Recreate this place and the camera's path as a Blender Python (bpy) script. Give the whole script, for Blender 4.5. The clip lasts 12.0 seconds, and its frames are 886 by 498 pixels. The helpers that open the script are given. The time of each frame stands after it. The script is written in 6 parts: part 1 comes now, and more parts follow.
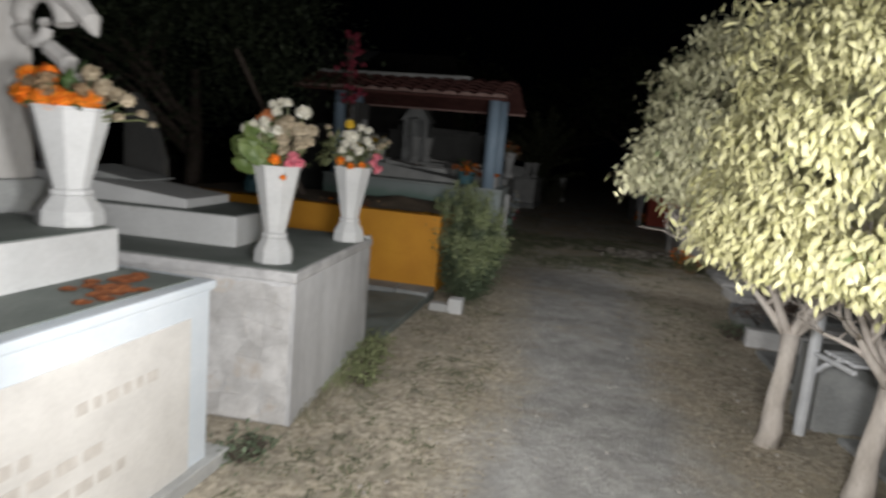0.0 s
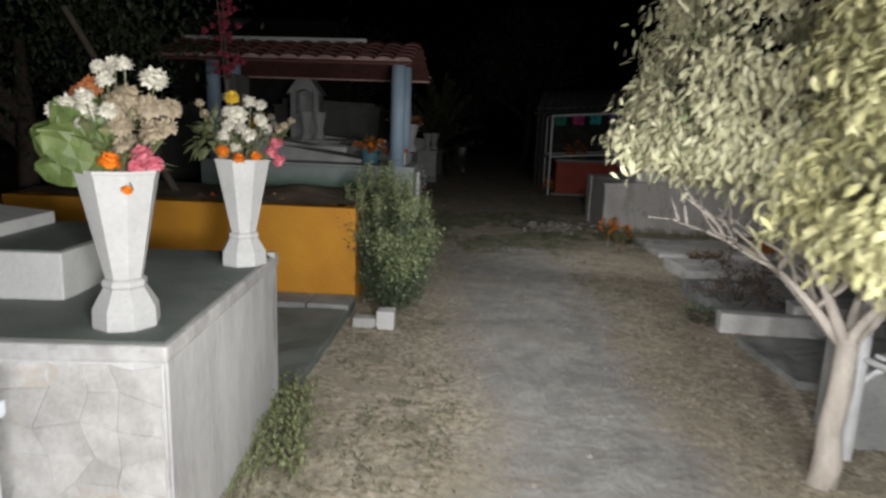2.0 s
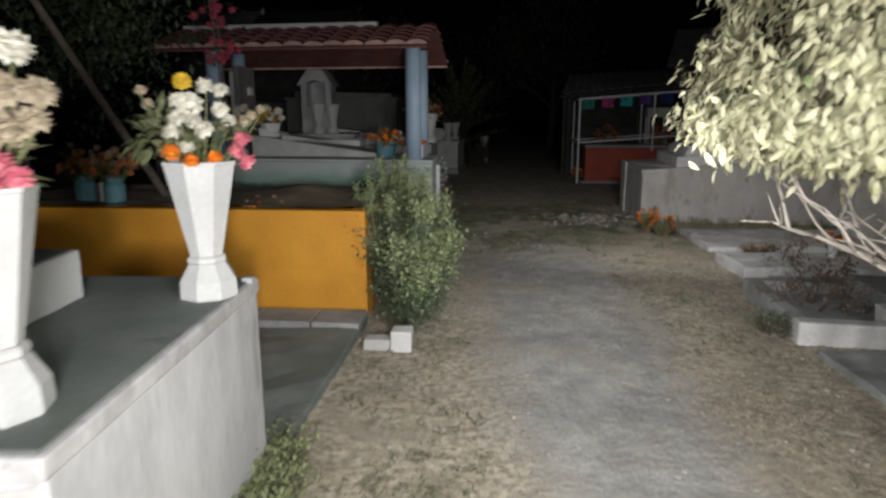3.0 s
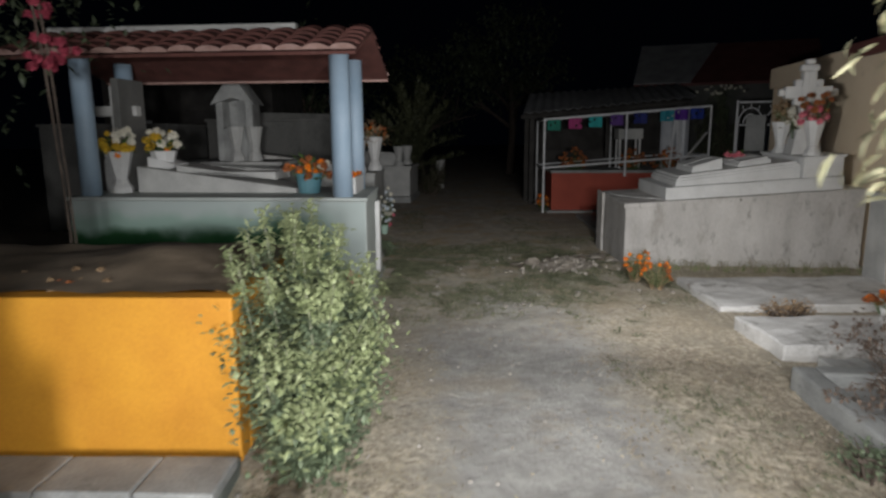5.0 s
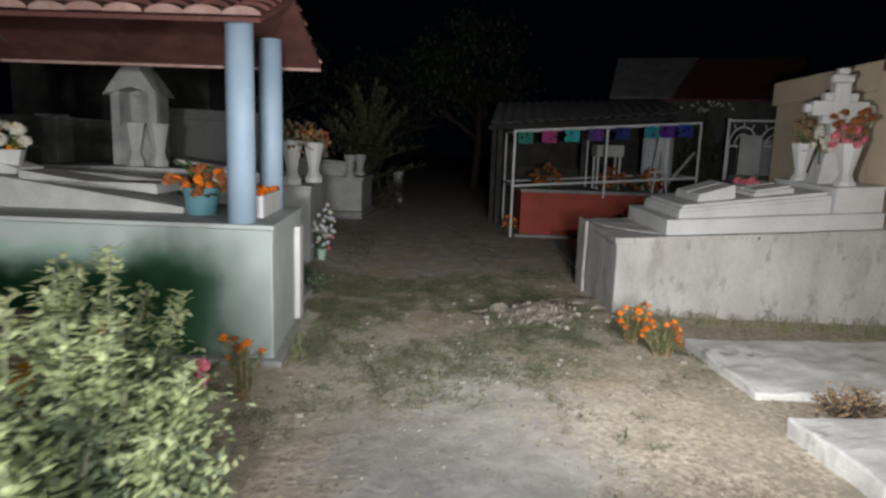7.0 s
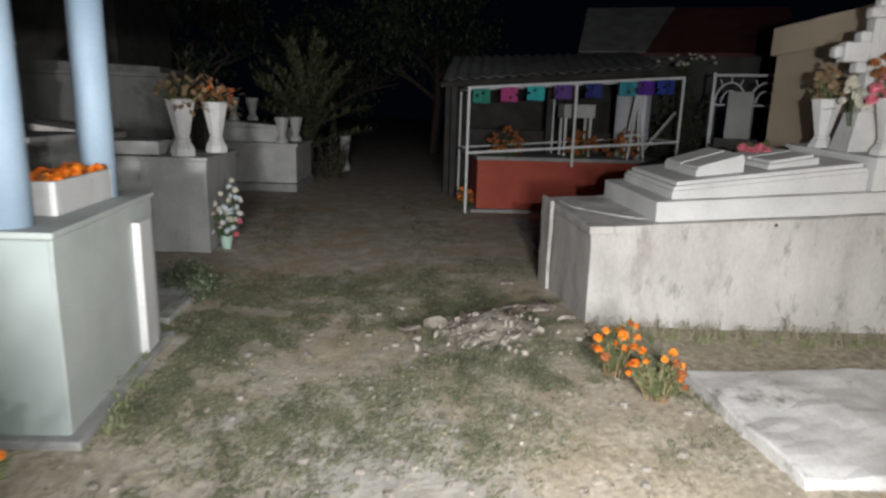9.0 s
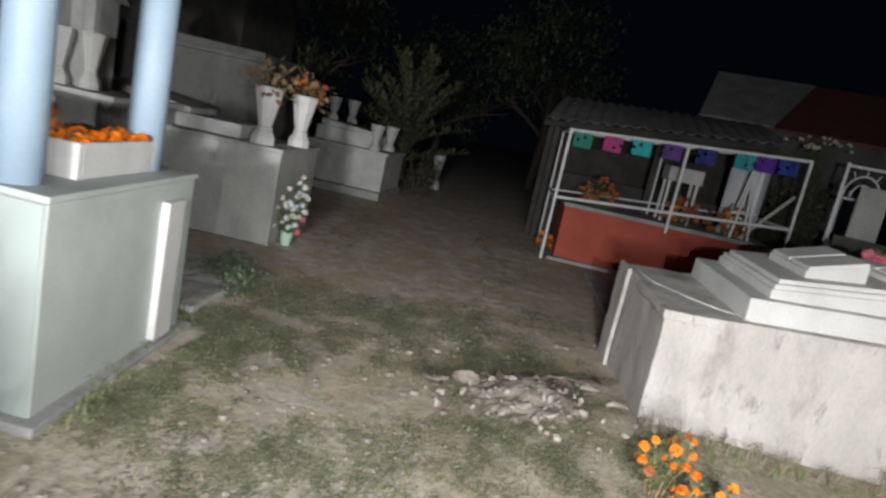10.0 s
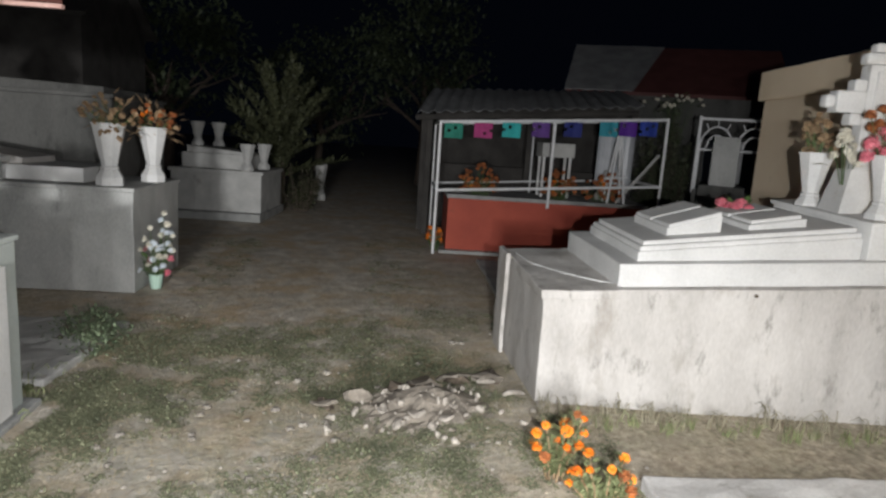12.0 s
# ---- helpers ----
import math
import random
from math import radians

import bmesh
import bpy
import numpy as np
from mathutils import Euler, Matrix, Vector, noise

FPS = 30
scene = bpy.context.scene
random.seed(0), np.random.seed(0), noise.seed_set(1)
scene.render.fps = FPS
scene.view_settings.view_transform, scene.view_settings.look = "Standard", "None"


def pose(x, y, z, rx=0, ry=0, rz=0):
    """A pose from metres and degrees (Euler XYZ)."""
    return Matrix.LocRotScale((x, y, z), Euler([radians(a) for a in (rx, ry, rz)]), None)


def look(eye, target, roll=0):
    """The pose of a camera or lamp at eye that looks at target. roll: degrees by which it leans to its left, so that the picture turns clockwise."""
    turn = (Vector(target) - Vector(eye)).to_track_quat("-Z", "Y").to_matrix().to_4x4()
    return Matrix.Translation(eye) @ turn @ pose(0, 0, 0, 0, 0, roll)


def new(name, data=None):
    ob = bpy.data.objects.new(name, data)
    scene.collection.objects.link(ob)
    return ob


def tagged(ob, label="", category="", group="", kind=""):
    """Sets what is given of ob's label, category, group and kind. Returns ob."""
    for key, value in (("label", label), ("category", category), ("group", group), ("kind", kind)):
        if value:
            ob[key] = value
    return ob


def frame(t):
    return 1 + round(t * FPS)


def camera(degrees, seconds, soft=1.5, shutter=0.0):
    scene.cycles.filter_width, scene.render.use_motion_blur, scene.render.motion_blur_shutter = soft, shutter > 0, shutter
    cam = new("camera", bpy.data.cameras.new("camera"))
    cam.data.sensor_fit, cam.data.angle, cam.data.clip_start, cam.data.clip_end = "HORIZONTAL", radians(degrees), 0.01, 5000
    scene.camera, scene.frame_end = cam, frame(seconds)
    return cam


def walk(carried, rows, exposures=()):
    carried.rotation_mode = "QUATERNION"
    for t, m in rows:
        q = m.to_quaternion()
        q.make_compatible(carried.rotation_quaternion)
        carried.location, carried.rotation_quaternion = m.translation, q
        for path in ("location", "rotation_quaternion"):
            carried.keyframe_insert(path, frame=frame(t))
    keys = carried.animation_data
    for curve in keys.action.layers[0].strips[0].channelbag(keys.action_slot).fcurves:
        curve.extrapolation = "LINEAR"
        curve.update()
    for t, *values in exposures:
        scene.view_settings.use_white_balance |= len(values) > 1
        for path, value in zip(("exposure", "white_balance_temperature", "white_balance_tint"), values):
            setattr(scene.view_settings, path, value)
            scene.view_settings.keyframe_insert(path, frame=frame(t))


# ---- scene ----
cam = camera(70.0, 12.0, soft=2.6, shutter=0.7)
METRES, EYE, TILT, LEAN, TURN = 8.0, 1.58, -6.65, 0.0, 0.0
ROWS = [
    (0.0, 0.0, 0.0, 0.0, 0.23, -2.56, -5.06),
    (0.5, -0.0129, 0.0335, 0.0046, -6.41, -2.46, -2.52),
    (1.0, -0.0091, 0.0718, 0.0129, -6.53, -2.74, 0.12),
    (1.5, -0.0161, 0.1114, 0.0119, -9.64, -4.35, -1.73),
    (2.0, -0.0282, 0.1497, 0.0177, -9.61, -4.57, -0.98),
    (2.5, -0.0193, 0.1944, 0.0237, -7.56, -4.99, 0.31),
    (3.0, -0.0106, 0.2411, 0.0249, -7.47, -5.45, 0.92),
    (3.5, -0.0009, 0.295, 0.0335, -10.55, -4.14, 1.48),
    (5.5, 0.0603, 0.5116, 0.0607, -11.43, -3.7, 1.64),
    (6.0, 0.0723, 0.5666, 0.0656, -14.64, -3.48, 0.32),
    (6.5, 0.0915, 0.6145, 0.0701, -15.8, -1.98, 0.66),
    (7.0, 0.1103, 0.6604, 0.0768, -14.3, -2.82, -0.29),
    (9.0, 0.2048, 0.841, 0.0958, -17.19, -6.14, 0.31),
    (9.5, 0.23, 0.8701, 0.101, -10.26, -4.06, -6.7),
    (10.0, 0.2442, 0.8935, 0.1044, -8.58, -4.45, -11.0),
    (10.5, 0.2666, 0.9046, 0.1119, -16.34, -4.73, -4.07),
    (11.0, 0.2748, 0.9043, 0.1141, -17.5, -2.87, -3.14),
    (11.5, 0.2763, 0.9038, 0.1132, -17.74, -3.34, -2.33),
    (12.0, 0.2768, 0.9036, 0.1141, -17.61, -3.56, -1.84),
]
walk(cam, [(t, pose(0, 0, EYE, TILT, LEAN, TURN) @ pose(METRES * x, METRES * y, METRES * z, 90 + pitch, roll, yaw)) for t, x, y, z, yaw, pitch, roll in ROWS],
     exposures=[(0.0, -0.2), (1.5, 0.12), (2.5, 0.48), (3.5, 0.9), (5.5, 1.68), (6.5, 2.0), (9.0, 2.6), (10.5, 2.9), (12.0, 2.92)])

# ---- light: a hand torch, held at seven places along the walk, in an all but black night ----
world = bpy.data.worlds.new("night")
scene.world = world
world.use_nodes = True
world.node_tree.nodes["Background"].inputs["Color"].default_value = (0.35, 0.5, 1.0, 1)
world.node_tree.nodes["Background"].inputs["Strength"].default_value = 0.0003


def torch(x, y, z, tx, ty, tz, watts, spot, soft_edge, size):
    lamp = bpy.data.lights.new("torch", "SPOT")
    lamp.energy, lamp.spot_size, lamp.spot_blend, lamp.shadow_soft_size = watts, radians(spot), soft_edge, size
    lamp.color = (0.985, 0.982, 0.985)
    new("torch", lamp).matrix_world = look((x, y, z), (tx, ty, tz))


for x, y, tx, ty, tz, watts, spot, soft_edge, size in (
        (0.25, -0.1, 0.5, 4.0, 0.6, 275, 160, 0.4, 0.14), (0.03, 1.2, 0.5, 5.2, 0.6, 125, 160, 0.4, 0.12), (0.23, 2.4, 0.9, 5.4, 0.0, 74, 125, 1.0, 0.08), (0.62, 3.7, 1.4, 6.7, 0.0, 47, 130, 1.0, 0.06),
        (1.05, 4.9, 1.9, 7.9, 0.1, 32, 140, 0.9, 0.05), (1.70, 6.1, 2.5, 9.1, 0.1, 24, 150, 0.9, 0.04), (2.45, 7.1, 5.8, 16.0, 1.2, 82, 156, 1.0, 0.025)):
    torch(x, y, 1.55 + 0.08 * (y > 7), tx, ty, tz, watts, spot, soft_edge, size)

# ---- materials ----


def link(tree, a, b):
    tree.links.new(a, b)


def mat(name, dark, light, scale=6.0, rough=0.8, bump=0.15, stain=None, stain_scale=2.0, stain_at=0.58, metal=0.0, fine=60.0, spread=0.0, stretch=(1, 1, 1), spots=()):
    """Two colours mixed by coarse and fine noise, with stains of a third, and fine relief."""
    m = bpy.data.materials.new(name)
    m.use_nodes = True
    t = m.node_tree
    n = t.nodes
    shader = n["Principled BSDF"]
    place = n.new("ShaderNodeNewGeometry")
    mapping = n.new("ShaderNodeMapping")
    mapping.inputs["Scale"].default_value = stretch
    link(t, place.outputs["Position"], mapping.inputs["Vector"])
    coarse = n.new("ShaderNodeTexNoise")
    coarse.inputs["Scale"].default_value, coarse.inputs["Detail"].default_value = scale, 6
    small = n.new("ShaderNodeTexNoise")
    small.inputs["Scale"].default_value, small.inputs["Detail"].default_value = fine, 3
    for tex in (coarse, small):
        link(t, mapping.outputs["Vector"], tex.inputs["Vector"])
    both = n.new("ShaderNodeMath")
    both.operation = "MULTIPLY_ADD"
    both.inputs[1].default_value = 0.45
    link(t, small.outputs["Fac"], both.inputs[0])
    link(t, coarse.outputs["Fac"], both.inputs[2])
    ramp = n.new("ShaderNodeMapRange")
    ramp.inputs["From Min"].default_value, ramp.inputs["From Max"].default_value = 0.5, 0.95
    link(t, both.outputs[0], ramp.inputs["Value"])
    mix = n.new("ShaderNodeMixRGB")
    mix.inputs["Color1"].default_value, mix.inputs["Color2"].default_value = (*dark, 1), (*light, 1)
    link(t, ramp.outputs["Result"], mix.inputs["Fac"])
    out = mix.outputs["Color"]
    for stain, stain_scale, stain_at in ([(stain, stain_scale, stain_at)] if stain else []) + list(spots):
        spot = n.new("ShaderNodeTexNoise")
        spot.inputs["Scale"].default_value, spot.inputs["Detail"].default_value, spot.inputs["Roughness"].default_value = stain_scale, 8, 0.7
        link(t, mapping.outputs["Vector"], spot.inputs["Vector"])
        edge = n.new("ShaderNodeMapRange")
        edge.inputs["From Min"].default_value, edge.inputs["From Max"].default_value = stain_at, stain_at + 0.12
        link(t, spot.outputs["Fac"], edge.inputs["Value"])
        over = n.new("ShaderNodeMixRGB")
        over.inputs["Color2"].default_value = (*stain, 1)
        link(t, out, over.inputs["Color1"])
        link(t, edge.outputs["Result"], over.inputs["Fac"])
        out = over.outputs["Color"]
    if spread:
        island = n.new("ShaderNodeNewGeometry")
        info = n.new("ShaderNodeObjectInfo")
        total = n.new("ShaderNodeMath")
        total.operation = "ADD"
        link(t, island.outputs["Random Per Island"], total.inputs[0])
        link(t, info.outputs["Random"], total.inputs[1])
        value = n.new("ShaderNodeMapRange")
        value.inputs["From Max"].default_value = 2.0
        value.inputs["To Min"].default_value, value.inputs["To Max"].default_value = 1 - spread, 1 + spread
        link(t, total.outputs[0], value.inputs["Value"])
        hue = n.new("ShaderNodeHueSaturation")
        link(t, value.outputs["Result"], hue.inputs["Value"])
        link(t, out, hue.inputs["Color"])
        out = hue.outputs["Color"]
    link(t, out, shader.inputs["Base Color"])
    shader.inputs["Roughness"].default_value, shader.inputs["Metallic"].default_value = rough, metal
    if bump:
        b = n.new("ShaderNodeBump")
        b.inputs["Strength"].default_value, b.inputs["Distance"].default_value = bump, 0.01
        link(t, both.outputs[0], b.inputs["Height"])
        link(t, b.outputs["Normal"], shader.inputs["Normal"])
    return m


M_WHITE = mat("white_paint", (0.52, 0.52, 0.51), (0.68, 0.68, 0.67), 3, 0.7, 0.12, (0.42, 0.40, 0.36), 4, 0.62)
M_WORN = mat("worn_white_plaster", (0.41, 0.392, 0.37), (0.575, 0.555, 0.53), 4, 0.85, 0.3, (0.36, 0.335, 0.305), 3.2, 0.54, stretch=(1, 1, 0.4), spots=(((0.29, 0.275, 0.255), 11, 0.565), ((0.60, 0.58, 0.55), 2.1, 0.6)))
M_BLUEWHITE = mat("pale_blue_paint", (0.60, 0.655, 0.70), (0.72, 0.76, 0.795), 3, 0.6, 0.06)
M_PANEL = mat("cream_stone_panel", (0.58, 0.555, 0.52), (0.74, 0.715, 0.675), 5, 0.6, 0.05)
M_MARBLE = mat("grey_white_marble", (0.42, 0.41, 0.41), (0.70, 0.69, 0.68), 9, 0.45, 0.08, (0.34, 0.33, 0.33), 7, 0.57, fine=25)
M_PLASTERB = mat("streaked_plaster", (0.46, 0.455, 0.455), (0.68, 0.675, 0.675), 5, 0.85, 0.3, (0.30, 0.29, 0.28), 4, 0.6, stretch=(1, 1, 0.25))
M_CONC = mat("grey_concrete", (0.22, 0.225, 0.22), (0.38, 0.385, 0.375), 4, 0.9, 0.35, (0.13, 0.135, 0.13), 3, 0.6)
M_CEMENT = mat("pale_grey_cement", (0.30, 0.305, 0.295), (0.48, 0.485, 0.47), 3, 0.9, 0.3, (0.20, 0.205, 0.195), 2.2, 0.57, stretch=(1, 1, 0.5), spots=(((0.16, 0.16, 0.15), 9, 0.66),))
M_TOPGREY = mat("greenish_grey_cement", (0.13, 0.15, 0.135), (0.22, 0.24, 0.22), 3, 0.75, 0.2, (0.09, 0.10, 0.09), 3, 0.62)
M_ORANGE = mat("orange_paint", (0.60, 0.255, 0.022), (0.76, 0.36, 0.032), 2.2, 0.7, 0.15, (0.55, 0.16, 0.01), 1.6, 0.6)
M_SOIL = mat("dark_soil", (0.045, 0.035, 0.028), (0.12, 0.095, 0.07), 8, 0.95, 0.8)
M_SAND = mat("brown_sand", (0.16, 0.12, 0.08), (0.26, 0.20, 0.14), 6, 0.95, 0.5)
M_PILLAR = mat("sky_blue_paint", (0.26, 0.36, 0.46), (0.34, 0.44, 0.54), 3, 0.55, 0.06)
M_PALEGREEN = mat("pale_mint_paint", (0.40, 0.44, 0.42), (0.50, 0.54, 0.52), 3, 0.7, 0.1, (0.27, 0.31, 0.28), 3, 0.66)
M_MINT = mat("mid_mint_paint", (0.30, 0.45, 0.37), (0.40, 0.55, 0.46), 3, 0.7, 0.1)
M_TILE = mat("clay_red_roof", (0.085, 0.030, 0.025), (0.15, 0.056, 0.045), 6, 0.8, 0.2, (0.17, 0.085, 0.07), 5, 0.6, spread=0.3)
M_CONCW = mat("pale_cement", (0.36, 0.36, 0.35), (0.52, 0.52, 0.50), 4, 0.85, 0.25, (0.25, 0.24, 0.23), 3, 0.6)
M_RED = mat("brick_red_paint", (0.30, 0.045, 0.025), (0.42, 0.075, 0.04), 2.5, 0.7, 0.15, (0.24, 0.05, 0.03), 3, 0.6)
M_STEEL = mat("white_painted_steel", (0.62, 0.63, 0.64), (0.78, 0.79, 0.80), 8, 0.45, 0.04, (0.35, 0.22, 0.14), 14, 0.68)
M_PEACH = mat("peach_paint", (0.82, 0.67, 0.48), (0.90, 0.76, 0.57), 2, 0.8, 0.12, (0.48, 0.34, 0.20), 2, 0.62)
M_MAROON = mat("maroon_paint", (0.10, 0.032, 0.03), (0.155, 0.055, 0.05), 3, 0.7, 0.1)
M_GREYWALL = mat("weathered_wall", (0.075, 0.076, 0.072), (0.15, 0.148, 0.14), 2, 0.9, 0.3, (0.045, 0.046, 0.043), 1.5, 0.57, stretch=(1, 1, 0.4))
M_TIN = mat("corrugated_tin", (0.19, 0.195, 0.20), (0.34, 0.345, 0.35), 3, 0.6, 0.1, (0.16, 0.10, 0.07), 2, 0.62)
M_BARK = mat("pale_bark", (0.42, 0.37, 0.32), (0.64, 0.58, 0.52), 14, 0.9, 0.5, (0.22, 0.18, 0.15), 9, 0.6, stretch=(1, 1, 0.4))
M_DARKBARK = mat("dark_bark", (0.06, 0.045, 0.035), (0.13, 0.10, 0.08), 14, 0.9, 0.5)

# ---- building helpers ----


def part(name, bm, material, parent, label=""):
    me = bpy.data.meshes.new(name)
    bm.to_mesh(me)
    bm.free()
    me.materials.append(material)
    ob = new(name, me)
    ob.parent = parent
    if label:
        tagged(ob, label)
    return ob


def thing(name, x, y, z, yaw, label, category, group="", kind=""):
    """An Empty at the thing's base; yaw in degrees clockwise from +y."""
    ob = new(name)
    ob.matrix_basis = pose(x, y, z, 0, 0, -yaw)
    return tagged(ob, label, category, group, kind)


def box(x0, x1, y0, y1, z0, z1, bevel=0.008, bm=None):
    bm = bm or bmesh.new()
    made = bmesh.ops.create_cube(bm, size=1.0)["verts"]
    for v in made:
        v.co = Vector((x0 if v.co.x < 0 else x1, y0 if v.co.y < 0 else y1, z0 if v.co.z < 0 else z1))
    if bevel:
        edges = list({e for v in made for e in v.link_edges})
        bmesh.ops.bevel(bm, geom=edges, offset=bevel, segments=2, affect="EDGES", profile=0.6)
    return bm


def loft(rings, bm=None, cap=True):
    """A skin over rings of equal length, capped at both ends."""
    bm = bm or bmesh.new()
    rows = [[bm.verts.new(p) for p in ring] for ring in rings]
    for a, b in zip(rows, rows[1:]):
        for i in range(len(a)):
            j = (i + 1) % len(a)
            bm.faces.new((a[i], a[j], b[j], b[i]))
    if cap:
        bm.faces.new(list(reversed(rows[0])))
        bm.faces.new(rows[-1])
    return bm


def ring(r, z, n=8, x=0.0, y=0.0, turn=0.0):
    return [(x + r * math.cos(turn + 2 * math.pi * i / n), y + r * math.sin(turn + 2 * math.pi * i / n), z) for i in range(n)]


def tube(points, radii, n=8, bm=None):
    """A tapered round bar along points."""
    pts = [Vector(p) for p in points]
    if not isinstance(radii, (list, tuple)):
        radii = [radii] * len(pts)
    rings = []
    for i, p in enumerate(pts):
        d = (pts[min(i + 1, len(pts) - 1)] - pts[max(i - 1, 0)]).normalized()
        q = d.to_track_quat("Z", "Y")
        rings.append([p + q @ Vector((radii[i] * math.cos(2 * math.pi * k / n), radii[i] * math.sin(2 * math.pi * k / n), 0)) for k in range(n)])
    return loft(rings, bm)


def smooth(ob):
    for p in ob.data.polygons:
        p.use_smooth = True
    return ob


def roughen(bm, amount, scale=3.0, seed=0.0):
    for v in bm.verts:
        v.co += Vector(noise.noise_vector(v.co * scale + Vector((seed, seed * 2, 0)))) * amount
    return bm


def wedge(x0, x1, y0, y1, z0, za, zb, bevel=0.008):
    """A block whose top runs from height za at x0 to zb at x1."""
    bm = box(x0, x1, y0, y1, 0, 1, 0)
    for v in bm.verts:
        v.co.z = z0 if v.co.z < 0.5 else za + (zb - za) * (v.co.x - x0) / (x1 - x0)
    if bevel:
        bmesh.ops.bevel(bm, geom=list(bm.edges), offset=bevel, segments=2, affect="EDGES", profile=0.6)
    return bm


def worn(bm, amount=0.005, cuts=7, seed=0.0):
    """Hand-made plaster: faces cut finely and pushed in and out, with chips along the edges."""
    bmesh.ops.subdivide_edges(bm, edges=[e for e in bm.edges if e.calc_length() > 0.06], cuts=cuts, use_grid_fill=True)
    for v in bm.verts:
        p = v.co * 3.5 + Vector((seed, seed, seed))
        v.co += Vector(noise.noise_vector(p)) * amount + Vector(noise.noise_vector(p * 4.3)) * amount * 0.6
    return bm

# ---- ground ----


def path_x(y):
    return 0.35 + 0.17 * y + 0.12 * math.sin(y * 0.5)


def ground_z(x, y):
    near = max(0.0, 1 - abs(y - 6) / 14)
    return (0.03 * noise.noise(Vector((x * 0.7, y * 0.7, 0))) + 0.012 * noise.noise(Vector((x * 3, y * 3, 5)))) * near - 0.01


def make_ground():
    bm = bmesh.new()
    xs = [-90, -50, -25, -14, -9] + [-7 + 0.16 * i for i in range(int(17 / 0.16))] + [11, 14, 20, 35, 60, 90]
    ys = [-60, -30, -12, -6] + [-4 + 0.16 * i for i in range(int(26 / 0.16))] + [23, 26, 30, 40, 60, 100]
    grid = [[bm.verts.new((x, y, ground_z(x, y))) for x in xs] for y in ys]
    for j in range(len(ys) - 1):
        for i in range(len(xs) - 1):
            bm.faces.new((grid[j][i], grid[j][i + 1], grid[j + 1][i + 1], grid[j + 1][i]))
    m = bpy.data.materials.new("trodden_earth")
    m.use_nodes = True
    t = m.node_tree
    n = t.nodes
    shader = n["Principled BSDF"]
    geo = n.new("ShaderNodeNewGeometry")

    def tex(scale, detail=6, rough=0.6):
        k = n.new("ShaderNodeTexNoise")
        k.inputs["Scale"].default_value, k.inputs["Detail"].default_value, k.inputs["Roughness"].default_value = scale, detail, rough
        link(t, geo.outputs["Position"], k.inputs["Vector"])
        return k.outputs["Fac"]

    def math_node(op, a, b, c=None):
        k = n.new("ShaderNodeMath")
        k.operation = op
        for i, v in enumerate((a, b, c)):
            if v is None:
                continue
            if isinstance(v, (int, float)):
                k.inputs[i].default_value = v
            else:
                link(t, v, k.inputs[i])
        return k.outputs[0]

    def span(v, a, b):
        k = n.new("ShaderNodeMapRange")
        k.inputs["From Min"].default_value, k.inputs["From Max"].default_value = a, b
        link(t, v, k.inputs["Value"])
        return k.outputs["Result"]

    def blend(f, a, b):
        k = n.new("ShaderNodeMixRGB")
        link(t, f, k.inputs["Fac"])
        for i, v in (("Color1", a), ("Color2", b)):
            if isinstance(v, tuple):
                k.inputs[i].default_value = (*v, 1)
            else:
                link(t, v, k.inputs[i])
        return k.outputs["Color"]

    sep = n.new("ShaderNodeSeparateXYZ")
    link(t, geo.outputs["Position"], sep.inputs[0])
    centre = math_node("MULTIPLY_ADD", sep.outputs["Y"], 0.17, 0.40)
    off = math_node("MULTIPLY_ADD", sep.outputs["Y"], -0.05, math_node("ADD", math_node("ABSOLUTE", math_node("SUBTRACT", sep.outputs["X"], centre), 0), 0.2))
    off = math_node("MULTIPLY_ADD", math_node("MAXIMUM", math_node("SUBTRACT", 4.5, sep.outputs["Y"]), 0), -0.13, off)
    wobble = math_node("MULTIPLY_ADD", tex(1.3), 0.9, -0.45)
    side = span(math_node("ADD", off, wobble), 0.30, 0.75)
    fine, mid, grit = tex(22, 8, 0.7), tex(5), tex(160, 2)
    bare = blend(span(mid, 0.35, 0.65), (0.29, 0.28, 0.265), (0.42, 0.41, 0.385))
    straw = blend(span(fine, 0.38, 0.62), (0.26, 0.225, 0.175), (0.62, 0.55, 0.435))
    straw = blend(span(tex(3.2), 0.5, 0.66), straw, (0.34, 0.305, 0.24))
    base = blend(side, bare, straw)
    # paler earth beyond y 8: torchlight on the far path put into its colour
    dusty_lit = blend(span(mid, 0.4, 0.62), (0.47, 0.43, 0.37), (0.70, 0.65, 0.57))
    dusty_lit = blend(math_node("MULTIPLY", span(tex(1.6, 8, 0.7), 0.47, 0.60), 0.85), dusty_lit, (0.54, 0.41, 0.26))
    dusty_lit = blend(math_node("MULTIPLY", span(tex(34, 5, 0.7), 0.56, 0.66), 0.35), dusty_lit, (0.22, 0.185, 0.14))
    base = blend(math_node("MULTIPLY", span(sep.outputs["Y"], 8.0, 11.5), span(math_node("ADD", off, wobble), 2.2, 0.8)), base, dusty_lit)
    zone = math_node("MULTIPLY", span(math_node("ABSOLUTE", math_node("SUBTRACT", sep.outputs["Y"], 10.5), 0), 2.1, 0.3), span(tex(1.15, 10, 0.78), 0.43, 0.60))
    zone = math_node("MULTIPLY", zone, span(tex(9, 6, 0.75), 0.30, 0.62))
    turf = blend(span(fine, 0.35, 0.65), (0.14, 0.142, 0.088), (0.45, 0.42, 0.30))
    base = blend(zone, base, turf)
    base = blend(math_node("MULTIPLY", span(tex(8, 8, 0.72), 0.57, 0.68), 0.16), base, (0.13, 0.11, 0.085))
